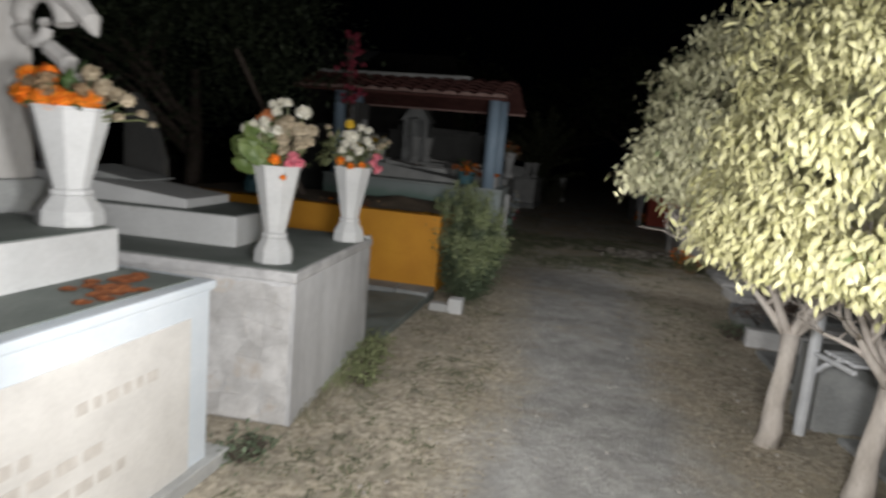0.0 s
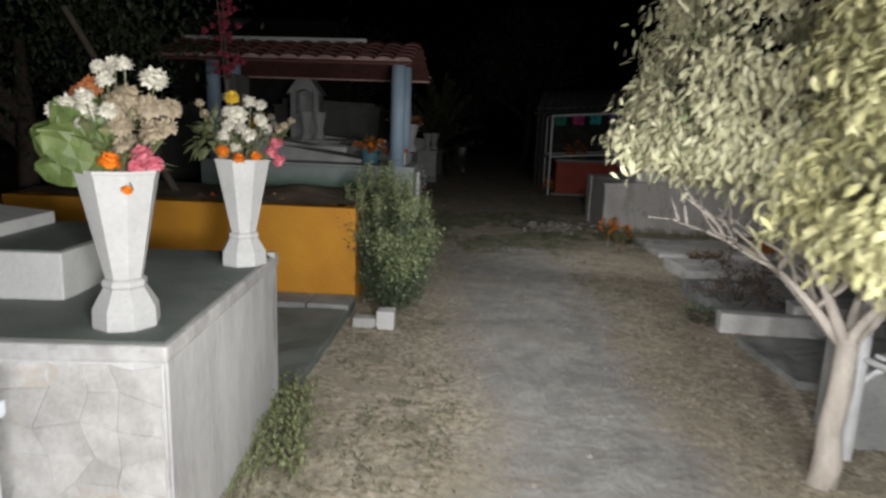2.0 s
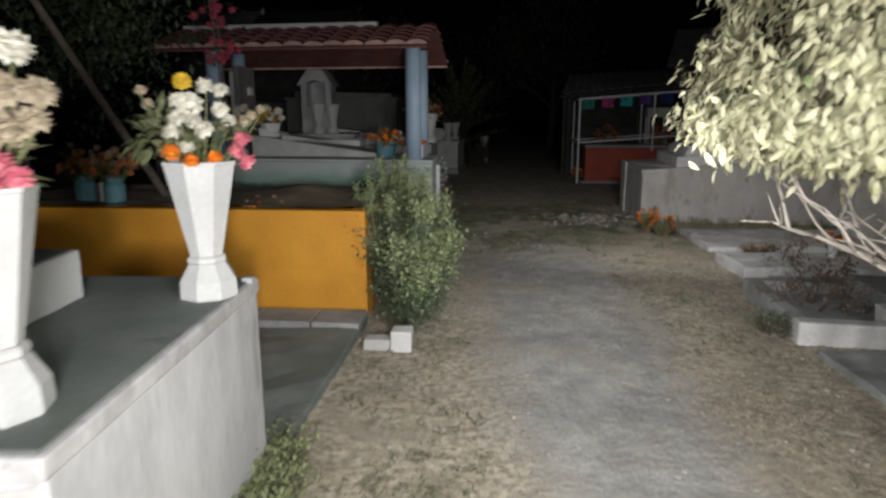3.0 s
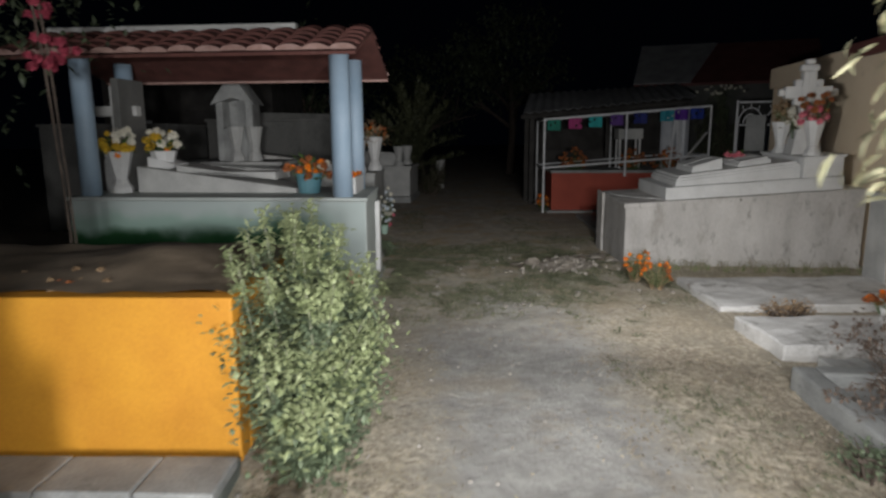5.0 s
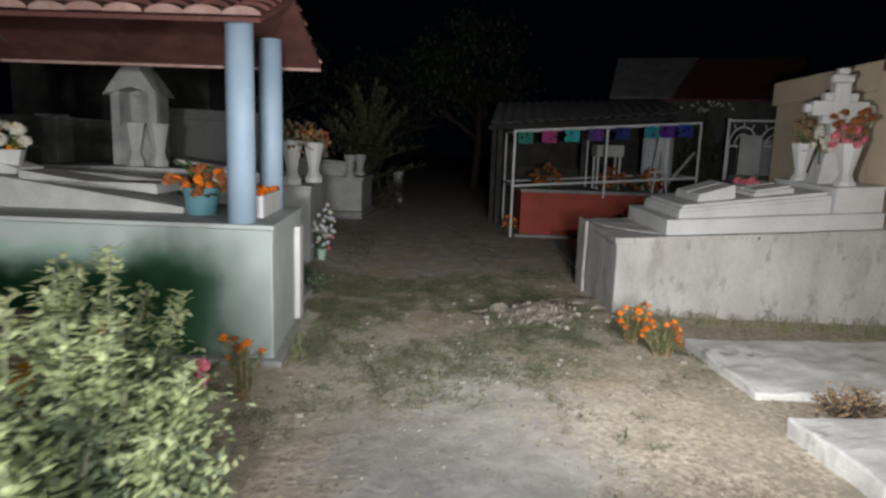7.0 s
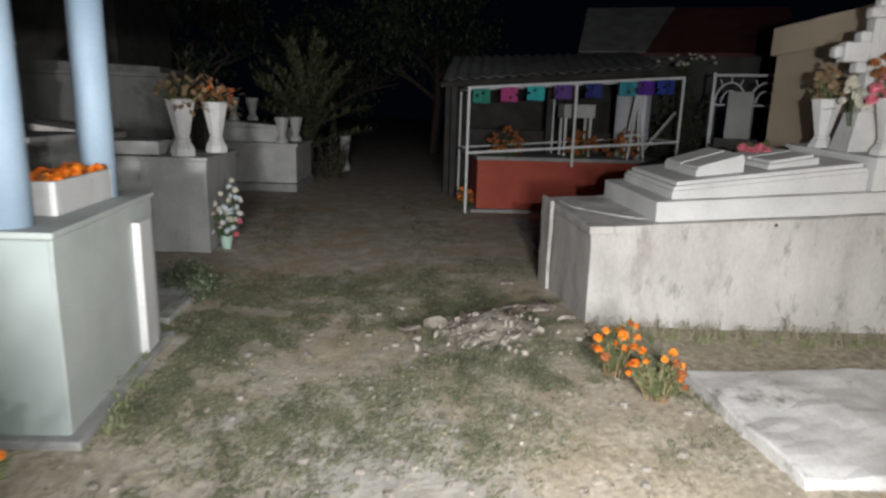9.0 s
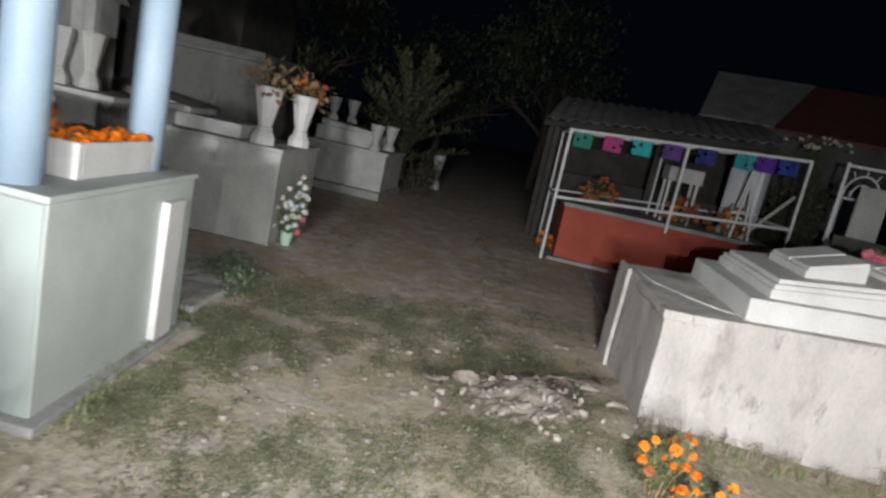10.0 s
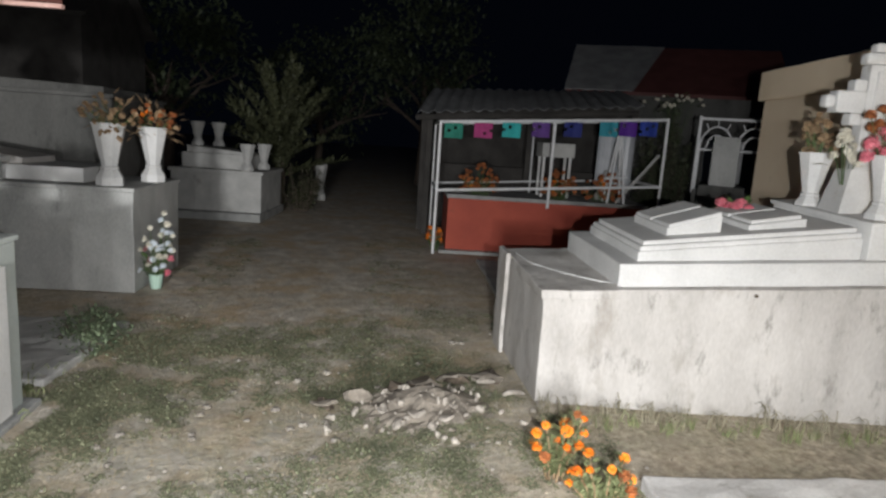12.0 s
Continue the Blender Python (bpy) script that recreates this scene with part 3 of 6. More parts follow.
def sprayed_shaded_paint():
    """White paint with a soft-edged mint and dark green band sprayed along it; the dark green below also holds painted
    shade.
    """
    m = bpy.data.materials.new("sprayed_shaded_paint")
    m.use_nodes = True
    t = m.node_tree
    n = t.nodes
    where = n.new("ShaderNodeTexCoord")
    grain = n.new("ShaderNodeTexNoise")
    grain.inputs["Scale"].default_value, grain.inputs["Detail"].default_value = 3.0, 5
    link(t, where.outputs["Object"], grain.inputs["Vector"])
    axes = n.new("ShaderNodeSeparateXYZ")
    link(t, where.outputs["Object"], axes.inputs[0])

    def soft(out, a, b):
        add = n.new("ShaderNodeMath")
        add.operation = "MULTIPLY_ADD"
        add.inputs[1].default_value = 0.25
        link(t, grain.outputs["Fac"], add.inputs[0])
        link(t, out, add.inputs[2])
        k = n.new("ShaderNodeMapRange")
        k.interpolation_type = "SMOOTHSTEP"
        k.inputs["From Min"].default_value, k.inputs["From Max"].default_value = a, b
        link(t, add.outputs[0], k.inputs["Value"])
        return k.outputs["Result"]

    def times(a, b):
        k = n.new("ShaderNodeMath")
        k.operation = "MULTIPLY"
        link(t, a, k.inputs[0])
        link(t, b, k.inputs[1])
        return k.outputs[0]
    along = soft(axes.outputs["X"], 0.0, -0.55)
    colour = (0.40, 0.46, 0.445, 1)
    last = None
    for (hi, lo), c in (((1.02, 0.86), (0.26, 0.37, 0.32, 1)), ((0.84, 0.70), (0.014, 0.09, 0.028, 1))):
        mix = n.new("ShaderNodeMixRGB")
        link(t, times(along, soft(axes.outputs["Z"], hi, lo)), mix.inputs["Fac"])
        if last:
            link(t, last, mix.inputs["Color1"])
        else:
            mix.inputs["Color1"].default_value = colour
        mix.inputs["Color2"].default_value = c
        last = mix.outputs["Color"]
    # a round, still darker green blotch over the band
    far = n.new("ShaderNodeVectorMath")
    far.operation = "DISTANCE"
    far.inputs[1].default_value = (-0.78, 0, 0.48)
    link(t, where.outputs["Object"], far.inputs[0])
    mix = n.new("ShaderNodeMixRGB")
    link(t, soft(far.outputs["Value"], 0.62, 0.28), mix.inputs["Fac"])
    link(t, last, mix.inputs["Color1"])
    mix.inputs["Color2"].default_value = (0.012, 0.065, 0.022, 1)
    link(t, mix.outputs["Color"], n["Principled BSDF"].inputs["Base Color"])
    n["Principled BSDF"].inputs["Roughness"].default_value = 0.7
    return m


# paler than the tiles: highlights along the eaves put into the colour
M_TILEEND_LIT = mat("pale_lit_tile_ends", (0.27, 0.155, 0.13), (0.45, 0.30, 0.265), 8, 0.8, 0.2, spread=0.3)


def pavilion():
    ob = thing("tomb_pavilion", 0.82, 9.84, 0, 16, "mint tomb base under a red tiled roof on sky-blue columns", "pavilion")

    def skew(bm):
        for v in bm.verts:
            v.co.x -= 0.105 * v.co.y
        return bm
    part("base", worn(skew(box(-3.05, 0, 0, 1.34, 0, 0.955)), 0.003), M_PALEGREEN, ob)
    part("front_panel", box(-3.04, -0.01, -0.009, -0.003, 0.03, 0.95, 0), sprayed_shaded_paint(), ob, "white face sprayed with mint and dark green, shade at its foot painted in")
    part("coping", skew(box(-3.07, 0.012, -0.014, 1.36, 0.958, 0.99, 0.01)), M_PALEGREEN, ob)
    part("pilaster", skew(box(0.0, 0.05, 0.95, 1.15, 0.05, 0.86)), M_WHITE, ob, "white painted pilaster")
    part("footing", skew(box(-3.13, 0.07, -0.07, 1.42, -0.05, 0.03, 0.015)), M_CONC, ob)
    for x, y in ((-0.254, 0.125), (-0.333, 1.09), (-2.90, 0.16), (-3.02, 1.12)):
        smooth(part("column", loft([ring(0.098, 0.99, 20, x, y), ring(0.098, 1.6, 20, x, y), ring(0.096, 2.40, 20, x, y)]), M_PILLAR, ob))
    ridge_y, ridge_z = 0.77, 2.64
    jog = random.Random(2)
    for y, z in ((-0.06, 2.33), (1.71, 2.25)):
        bm = bmesh.new()
        quad = [(-3.6, y, z), (-0.05, y, z), (-0.05, ridge_y, ridge_z), (-3.6, ridge_y, ridge_z)]
        loft([[Vector(p) for p in quad], [Vector(p) + Vector((0, 0, 0.03)) for p in quad]], bm)
        part("roof_deck", bm, M_TILE, ob)
        # rows of half-round tiles
        shared = {}
        rows = 5
        for i in range(14):
            for r in range(rows):
                a, b = 0.0, 1.12 / rows
                x = -3.55 + i * 0.26
                if (r == 0) not in shared:
                    tile = bmesh.new()
                    rings = []
                    for f, rad in ((a, 0.134), (b, 0.122)):
                        p = Vector((0, y + (ridge_y - y) * f, z + (ridge_z - z) * f + (0.048 if f == a else 0.026)))
                        rings.append([p + Vector((rad * math.cos(math.pi * k / 8), 0, 0.42 * rad * math.sin(math.pi * k / 8))) for k in range(9)])
                    rows_v = [[tile.verts.new(p) for p in g] for g in rings]
                    for k in range(8):
                        tile.faces.new((rows_v[0][k], rows_v[0][k + 1], rows_v[1][k + 1], rows_v[1][k]))
                    tile.faces.new(rows_v[0])
                    me = bpy.data.meshes.new("roof_tile")
                    tile.to_mesh(me)
                    tile.free()
                    me.materials.append(M_TILE)
                    me.materials.append(M_TILEEND_LIT if r == 0 else M_TILE)
                    me.polygons[8].material_index = 1
                    shared[r == 0] = me
                o = new("roof_tile", shared[r == 0])
                o.parent = ob
                step = Vector((0, (ridge_y - y) / rows, (ridge_z - z) / rows)) * r
                o.matrix_basis = Matrix.Translation(Vector((x + jog.uniform(-0.008, 0.008), jog.uniform(-0.012, 0.012), jog.uniform(-0.003, 0.004))) + step)
    part("rear_eave", box(-3.6, -0.05, 1.70, 1.735, 2.222, 2.247, 0.004), M_TILEEND_LIT, ob, "pale edge of the rear eave")
    part("ridge_cap", box(-3.6, -0.85, ridge_y - 0.06, ridge_y + 0.06, ridge_z + 0.04, ridge_z + 0.11, 0.015), M_CONCW, ob, "pale cement ridge cap")
    part("headstone", box(-2.83, -2.75, 0.54, 1.04, 0.991, 2.2, 0.01), M_GREYWALL, ob)
    part("grave_lid", wedge(-2.6, -0.85, 0.51, 1.11, 0.991, 1.27, 1.04), M_CONCW, ob, "white sloping grave lid")
    part("lid_plate", wedge(-2.2, -1.1, 0.59, 1.03, 1.20, 1.28, 1.135), M_CONCW, ob)
    part("book", wedge(-2.55, -2.25, 0.64, 0.99, 1.25, 1.37, 1.29), M_WHITE, ob)


pavilion()


# ---- grey tomb beyond the pavilion, and the white one behind it ----


def tomb_grey():
    ob = thing("cement_tomb", 1.25, 13.75, 0, 12.5, "bare grey cement box tomb with a pale sloping lid", "tomb")
    part("body", worn(box(-2.6, 0, 0, 1.28, 0, 0.96), 0.006), M_CEMENT, ob)
    part("coping", box(-2.62, 0.015, -0.015, 1.30, 0.961, 1.0, 0.01), M_CEMENT, ob)
    part("upper_block", box(-2.4, -0.55, 0.25, 1.05, 1.001, 1.14), M_WHITE, ob)
    part("lid", wedge(-2.3, -1.15, 0.34, 0.96, 1.141, 1.34, 1.2), M_WORN, ob)


def tomb_far():
    ob = thing("white_tomb", 2.57, 18.75, 0, 16, "white painted tomb on a cracked cement plinth", "tomb")
    part("plinth", box(-1.7, 0.0, -0.2, 1.6, 0, 0.14), M_CONC, ob)
    part("body", box(-1.6, -0.04, 0, 1.5, 0.14, 0.80), M_CONCW, ob)
    part("coping", box(-1.64, 0.0, -0.04, 1.54, 0.801, 0.86, 0.015), M_CONCW, ob)
    part("upper_block", box(-1.5, -0.3, 0.25, 1.25, 0.861, 1.12), M_CONCW, ob)
    part("lid", wedge(-1.45, -0.4, 0.35, 1.15, 1.121, 1.24, 1.16), M_CONCW, ob)


tomb_grey()
tomb_far()


# ---- stepped white tomb with a cross ----


def tomb_stepped():
    ob = thing("stepped_tomb", 4.05, 10.80, 0, 18, "weathered white stepped tomb with stone books on its lid", "tomb")

    def tilted(bm, k=0.075):
        for v in bm.verts:
            if v.co.z > 0.1:
                v.co.z += k * v.co.x + 0.04 * v.co.y
            v.co.x -= 0.12 * v.co.y
        return bm
    part("body", worn(tilted(box(0, 2.73, 0, 1.2, -0.02, 0.742)), 0.006, 9), M_WORN, ob)
    part("ledge", worn(tilted(box(-0.02, 0.50, -0.022, 1.21, 0.69, 0.752, 0.008)), 0.009, 12), M_WORN, ob, "chipped plaster ledge")
    part("end_slab", worn(tilted(box(-0.05, -0.017, 0.96, 1.24, -0.02, 0.77, 0.012)), 0.006, 5), M_WORN, ob)
    rng = random.Random(77)
    seam = [Vector((0.04 + 0.44 * k / 14 + rng.uniform(-0.012, 0.012), 1.05 - 0.92 * (k / 14) ** 0.45 + rng.uniform(-0.015, 0.015), 0.752 + 0.075 * (0.04 + 0.44 * k / 14) + 0.04 * (1.05 - 0.92 * (k / 14) ** 0.45))) for k in range(15)]
    part("plaster_seam", tube([p - Vector((0.12 * p.y, 0, 0)) for p in seam], 0.008, 5), M_WHITE, ob, "rough white seam of repair plaster")
    # no opening: a dark plug stands for the shade inside the drain hole
    hole = tube([(1.33, -0.012, 0.805), (1.33, 0.03, 0.805)], 0.012, 8)
    part("drain_hole_shade", hole, M_SOIL, ob, "small drain hole, its inner shade a dark plug")
    part("step_lower", worn(tilted(box(0.48, 2.5, 0.06, 1.16, 0.745, 0.90)), 0.004), M_WHITE, ob)
    part("step_upper", worn(tilted(wedge(0.62, 2.05, 0.14, 1.08, 0.898, 0.962, 1.04)), 0.003), M_WHITE, ob)
    part("step_moulding", tilted(wedge(0.635, 2.045, 0.155, 1.065, 0.955, 0.992, 1.072, 0.006)), M_WHITE, ob)
    part("step_rim", tilted(wedge(0.665, 2.03, 0.185, 1.035, 0.985, 1.022, 1.102, 0.006)), M_WHITE, ob)
    part("head_block", worn(tilted(box(2.06, 2.5, 0.10, 1.12, 0.901, 1.12)), 0.003), M_WHITE, ob)
    part("head_rim", tilted(box(2.04, 2.52, 0.08, 1.14, 1.121, 1.15, 0.008)), M_WHITE, ob)
    book = part("stone_book", tilted(wedge(0.86, 1.22, 0.3, 0.85, 1.02, 1.085, 1.165)), M_WHITE, ob, "open stone book")
    for y0, y1 in ((0.305, 0.555), (0.585, 0.845)):
        part("page", tilted(wedge(0.87, 1.215, y0, y1, 1.08, 1.108, 1.19, 0.01)), M_WHITE, book)
    plaque = part("stone_plaque", tilted(wedge(1.40, 1.78, 0.3, 0.9, 1.05, 1.10, 1.14)), M_WHITE, ob, "stone plaque with two raised panels")
    for y0, y1 in ((0.33, 0.58), (0.62, 0.87)):
        part("panel", tilted(wedge(1.43, 1.76, y0, y1, 1.09, 1.125, 1.162, 0.008)), M_WHITE, plaque)


tomb_stepped()


# ---- steel frame over the red tomb ----


def red_tomb():
    ob = thing("red_tomb", 5.1, 16.1, 0, 14, "brick-red painted box tomb inside a white steel frame", "tomb")
    part("body", box(0, 3.0, 0, 1.1, -0.02, 0.80), M_RED, ob)
    part("top_slab", box(-0.02, 3.02, -0.02, 1.12, 0.801, 0.86, 0.012), M_CONC, ob, "grey cement top")
    part("plinth", box(-0.1, 3.1, -0.12, 1.2, -0.05, 0.04, 0.012), M_CONC, ob)


def frame_cage():
    ob = thing("grave_canopy", 4.86, 15.93, 0, 14, "white painted steel canopy standing round the red tomb", "canopy")
    def bar(name, *pts):
        part(name, tube(pts, 0.022 if pts[0][1] == 0 else 0.016, 6), M_STEEL, ob)
    k = 0.075
    for x in (0.0, 1.62, 3.25):
        for y in (0.0, 1.45):
            bar("post", (x, y, 0 if x == 0 else 0.75), (x, y, 1.88 + k * x))
    for y in (0.0, 1.45):
        for z in (0.92, 1.88):
            bar("rail", (0, y, z), (3.25, y, z + k * 3.25))
    for x in (0.0, 3.25):
        for z in (0.92, 1.88):
            bar("end_rail", (x, 0, z + k * x), (x, 1.45, z + k * x))


red_tomb()
frame_cage()


# ---- walls and houses behind ----


def peach_wall():
    ob = thing("wall_peach", 7.92, 13.4, 0, 18, "peach painted wall with a maroon top band", "wall", kind="structure")
    part("wall", worn(box(0.02, 0.23, -2.6, -0.10, -0.05, 2.32, 0.01), 0.004), M_PEACH, ob)
    part("wall_head", worn(box(0, 0.25, -2.6, 0.04, 2.323, 2.65, 0.02), 0.008, 9), M_PEACH, ob)
    part("wall", box(-0.04, 0.25, -7.5, -2.601, -0.05, 2.50, 0.02), M_PEACH, ob)
    part("top_band", box(-0.08, 0.29, -7.5, -2.72, 2.501, 2.68, 0.015), M_MAROON, ob, "maroon painted top band")


def house(name, x, y, yaw, w, d, h, ridge, wall_m, roof_m, label):
    """A small house with a gabled roof whose ridge runs along x."""
    ob = thing(name, x, y, 0, yaw, label, "house")
    bm = bmesh.new()
    side = [(0, 0, -0.05), (0, d, -0.05), (0, d, h), (0, d / 2, ridge), (0, 0, h)]
    loft([[Vector(p) for p in side], [Vector(p) + Vector((w, 0, 0)) for p in side]], bm)
    part("wall", bm, wall_m, ob)
    for a, b in ((-0.25, d / 2), (d + 0.25, d / 2)):
        ya, za = a, h - 0.25 * (ridge - h) / (d / 2)
        quad = [(-0.12, ya, za + 0.02), (w + 0.2, ya, za + 0.02), (w + 0.2, b, ridge + 0.02), (-0.12, b, ridge + 0.02)]
        part("roof", loft([[Vector(p) for p in quad], [Vector(p) + Vector((0, 0, 0.07)) for p in quad]]), roof_m, ob)
        patch = [(-0.14, ya - 0.01, za + 0.095), (1.35, ya - 0.01, za + 0.095), (2.0, b, ridge + 0.095), (-0.14, b, ridge + 0.095)]
        part("tin_patch", loft([[Vector(p) for p in patch], [Vector(p) + Vector((0, 0, 0.02)) for p in patch]]), M_TIN, ob, "grey tin sheets on the roof")
    for x0 in (0.5, w - 1.4):
        part("window", box(x0, x0 + 0.8, -0.03, 0.0, 1.1, 2.0, 0.01), M_STEEL, ob)
    return ob


M_DARKWOOD = mat("dark_boards", (0.03, 0.028, 0.026), (0.07, 0.065, 0.06), 3, 0.9, 0.3)


def shed():
    ob = thing("tin_shed", 5.28, 17.9, 0, 22, "open shed with a corrugated tin roof behind the steel frame", "shed")
    bm = bmesh.new()
    n, k = 84, 0.08
    rows = [[bm.verts.new((-0.2 + 3.7 * i / n, y, z + k * (3.7 * i / n) * (1 - 0.2 * y) + 0.022 * math.sin(i * 1.3))) for i in range(n + 1)] for y, z in ((-0.25, 2.06), (1.0, 2.38), (2.2, 2.64))]
    for low, high in zip(rows, rows[1:]):
        for i in range(n):
            bm.faces.new((low[i], low[i + 1], high[i + 1], high[i]))
    ro = part("roof_sheet", bm, M_TIN, ob)
    ro.modifiers.new("thickness", "SOLIDIFY").thickness = 0.006
    part("beam", tube([(-0.25, -0.06, 1.98), (3.45, -0.06, 1.98 + 3.7 * k)], 0.05, 6), M_DARKWOOD, ob)
    for x in (0.0, 1.7, 3.4):
        part("post", box(x - 0.05, x + 0.05, -0.1, 0.0, -0.05, 1.95 + k * x, 0.01), M_DARKWOOD, ob)
    part("back_wall", box(-0.2, 3.5, 2.1, 2.2, -0.05, 2.56, 0.01), M_DARKWOOD, ob)
    part("side_wall", box(-0.2, -0.1, 0.4, 2.09, -0.05, 2.18, 0.01), M_DARKWOOD, ob)
    part("low_wall", box(-0.09, 3.5, 0.9, 1.0, -0.05, 1.2, 0.01), M_DARKWOOD, ob)


def arch_fence():
    ob = thing("arched_iron_fence", 9.14, 14.9, 0, 41, "white iron fence with arched tops and short spokes", "fence")
    part("base_wall", box(-0.6, 2.2, 0, 0.12, -0.05, 1.15, 0.01), M_GREYWALL, ob)
    part("top_rail", tube([(-0.6, 0.06, 2.2), (2.2, 0.06, 2.2)], 0.022, 6), M_STEEL, ob)
    part("low_rail", tube([(-0.6, 0.06, 1.75), (2.2, 0.06, 1.75)], 0.018, 6), M_STEEL, ob)
    for cx in (-0.35, 0.15, 0.65, 1.15, 1.65):
        for r in (0.22, 0.13):
            part("arch", tube([(cx + r * math.cos(a), 0.06, 1.78 + 1.4 * r * math.sin(a)) for a in [math.pi * k / 12 for k in range(13)]], 0.014, 5), M_STEEL, ob)
        for a in (0.4, 1.0, 1.57, 2.14, 2.74):
            part("spoke", tube([(cx + 0.23 * math.cos(a), 0.06, 1.78 + 0.31 * math.sin(a)), (cx + 0.30 * math.cos(a), 0.06, min(2.2, 1.78 + 0.42 * math.sin(a)))], 0.009, 4), M_STEEL, ob)
        for dx in (-0.22, 0.22):
            part("bar", tube([(cx + dx, 0.06, 1.15), (cx + dx, 0.06, 1.78)], 0.012, 5), M_STEEL, ob)
    for x in (-0.6, 0.4, 1.4, 2.2):
        part("post", tube([(x, 0.06, 1.1), (x, 0.06, 2.24)], 0.024, 6), M_STEEL, ob)


peach_wall()
house("gabled_house", 9.4, 20.7, 33, 4.4, 3.6, 3.0, 4.1, M_GREYWALL, M_MAROON, "weathered grey house with a dark maroon gabled roof")
shed()
arch_fence()
ped = thing("grave_pedestal", 8.66, 14.66, 0, 40, "pale stone pedestal standing before the iron fence", "pedestal")
part("base", box(-0.3, 0.3, -0.2, 0.2, -0.03, 1.25), M_GREYWALL, ped)
part("block", box(-0.17, 0.17, -0.12, 0.12, 1.251, 1.93), M_CEMENT, ped)


# ---- vault-like tombs and the shrine on the far side of the pavilion ----


def plain_tomb(name, x, y, yaw, w, d, h, material, label, tier=0.2):
    ob = thing(name, x, y, 0, yaw, label, "tomb", "tombs in the dark behind")
    part("body", box(0, w, 0, d, -0.03, h, 0.015), material, ob)
    part("coping", box(-0.03, w + 0.03, -0.03, d + 0.03, h + 0.001, h + 0.05, 0.012), material, ob)
    if tier:
        part("lid", wedge(0.15, w - 0.15, 0.15, d - 0.15, h + 0.051, h + 0.05 + tier, h + 0.05 + tier * 0.6), material, ob)
    return ob


def shrine():
    ob = thing("niche_shrine", -1.15, 13.75, 0, 14, "small white gabled niche shrine on a grey plinth", "shrine")
    part("plinth", box(-0.5, 1.1, -0.35, 0.7, -0.03, 1.17), M_CONC, ob)
    part("slab", box(-0.55, 1.15, -0.4, 0.75, 1.171, 1.22, 0.01), M_CONCW, ob)
    for x0 in (0.08, 0.52):
        part("jamb", box(x0, x0 + 0.10, 0.0, 0.35, 1.221, 2.12), M_CONC, ob)
    part("back", box(0.18, 0.52, 0.28, 0.35, 1.221, 2.12), M_CONC, ob)
    part("sill", box(0.18, 0.52, 0.0, 0.279, 1.221, 1.70), M_CONC, ob)
    roof = bmesh.new()
    tri = [(0.02, 2.04), (0.35, 2.50), (0.68, 2.04), (0.63, 2.06), (0.35, 2.14), (0.07, 2.06)]
    loft([[Vector((x, -0.06, z)) for x, z in tri], [Vector((x, 0.42, z)) for x, z in tri]], roof)
    part("gable_roof", roof, M_CONC, ob)


shrine()
FAR = "vases on the far tombs"
for x, y in ((-0.78, 13.5), (-0.52, 13.55)):
    vase(x, y, 1.222, 0.50, 0.13, "white stone vase in front of the niche shrine", FAR, M_CONCW)
plain_tomb("grey_vault", -1.6, 16.2, 12, 2.4, 1.8, 1.85, M_GREYWALL, "tall weathered grey burial vault", 0.14)
plain_tomb("grey_vault", -4.2, 15.6, 14, 2.2, 1.6, 1.75, M_GREYWALL, "tall weathered grey burial vault", 0)
plain_tomb("far_tomb", 0.9, 22.3, 14, 1.6, 1.4, 0.9, M_GREYWALL, "grey tomb far off in the dark")
plain_tomb("pale_tomb", 6.05, 9.05, 18, 0.42, 0.42, 0.92, M_CONCW, "pale stepped tomb beside the white stepped one", 0.36)
plain_tomb("low_tomb", -4.6, 5.0, 12, 2.0, 1.2, 0.8, M_CONC, "low grey tomb in the dark", 0.15)
house("gatehouse", -5.2, 22.5, 14, 4.6, 3.0, 3.6, 4.6, M_DARKWOOD, M_DARKWOOD, "dark weathered building behind the tombs")

# vases of the cement tomb and the white tomb
vase(1.02, 13.98, 1.002, 0.58, 0.155, "white faceted vase on the cement tomb", FAR)
vase(1.33, 14.55, 1.002, 0.56, 0.15, "white faceted vase on the cement tomb", FAR)
bouquet("dried_bouquet", 1.02, 13.98, 1.57, [(M_DRY, "brown dried blossoms", 24, 0.042, -0.04, 0.30, 0.27)], "brown dried flowers in a white vase", 31, "flowers in vases", 40, 0.28, M_DRY, tilt=(-0.6, 1.2))
bouquet("dried_bouquet", 1.33, 14.55, 1.55, [(M_DRY, "brown dried blossoms", 14, 0.042, -0.04, 0.28, 0.27), (M_DRYRED, "rust-brown dried blossoms", 12, 0.045, 0.0, 0.28, 0.25), (M_PETO, "orange blossoms", 1, 0.05, 0.12, 0.26, 0.12)], "rust-brown dried flowers in a white vase", 32, "flowers in vases", 40, 0.28, M_DRY, tilt=(-0.6, 1.2))
for x, y in ((2.30, 18.95), (2.60, 19.65)):
    vase(x, y, 0.861, 0.46, 0.14, "white vase on the corner of the white tomb", FAR, M_CONCW)
for x, y in ((1.45, 19.6), (1.80, 19.75)):
    vase(x, y, 1.24, 0.42, 0.13, "white vase on the lid of the white tomb", FAR, M_CONCW)
vase(4.0, 22.6, 0.0, 0.9, 0.16, "tall pale urn beside the far path", FAR, M_CONCW)

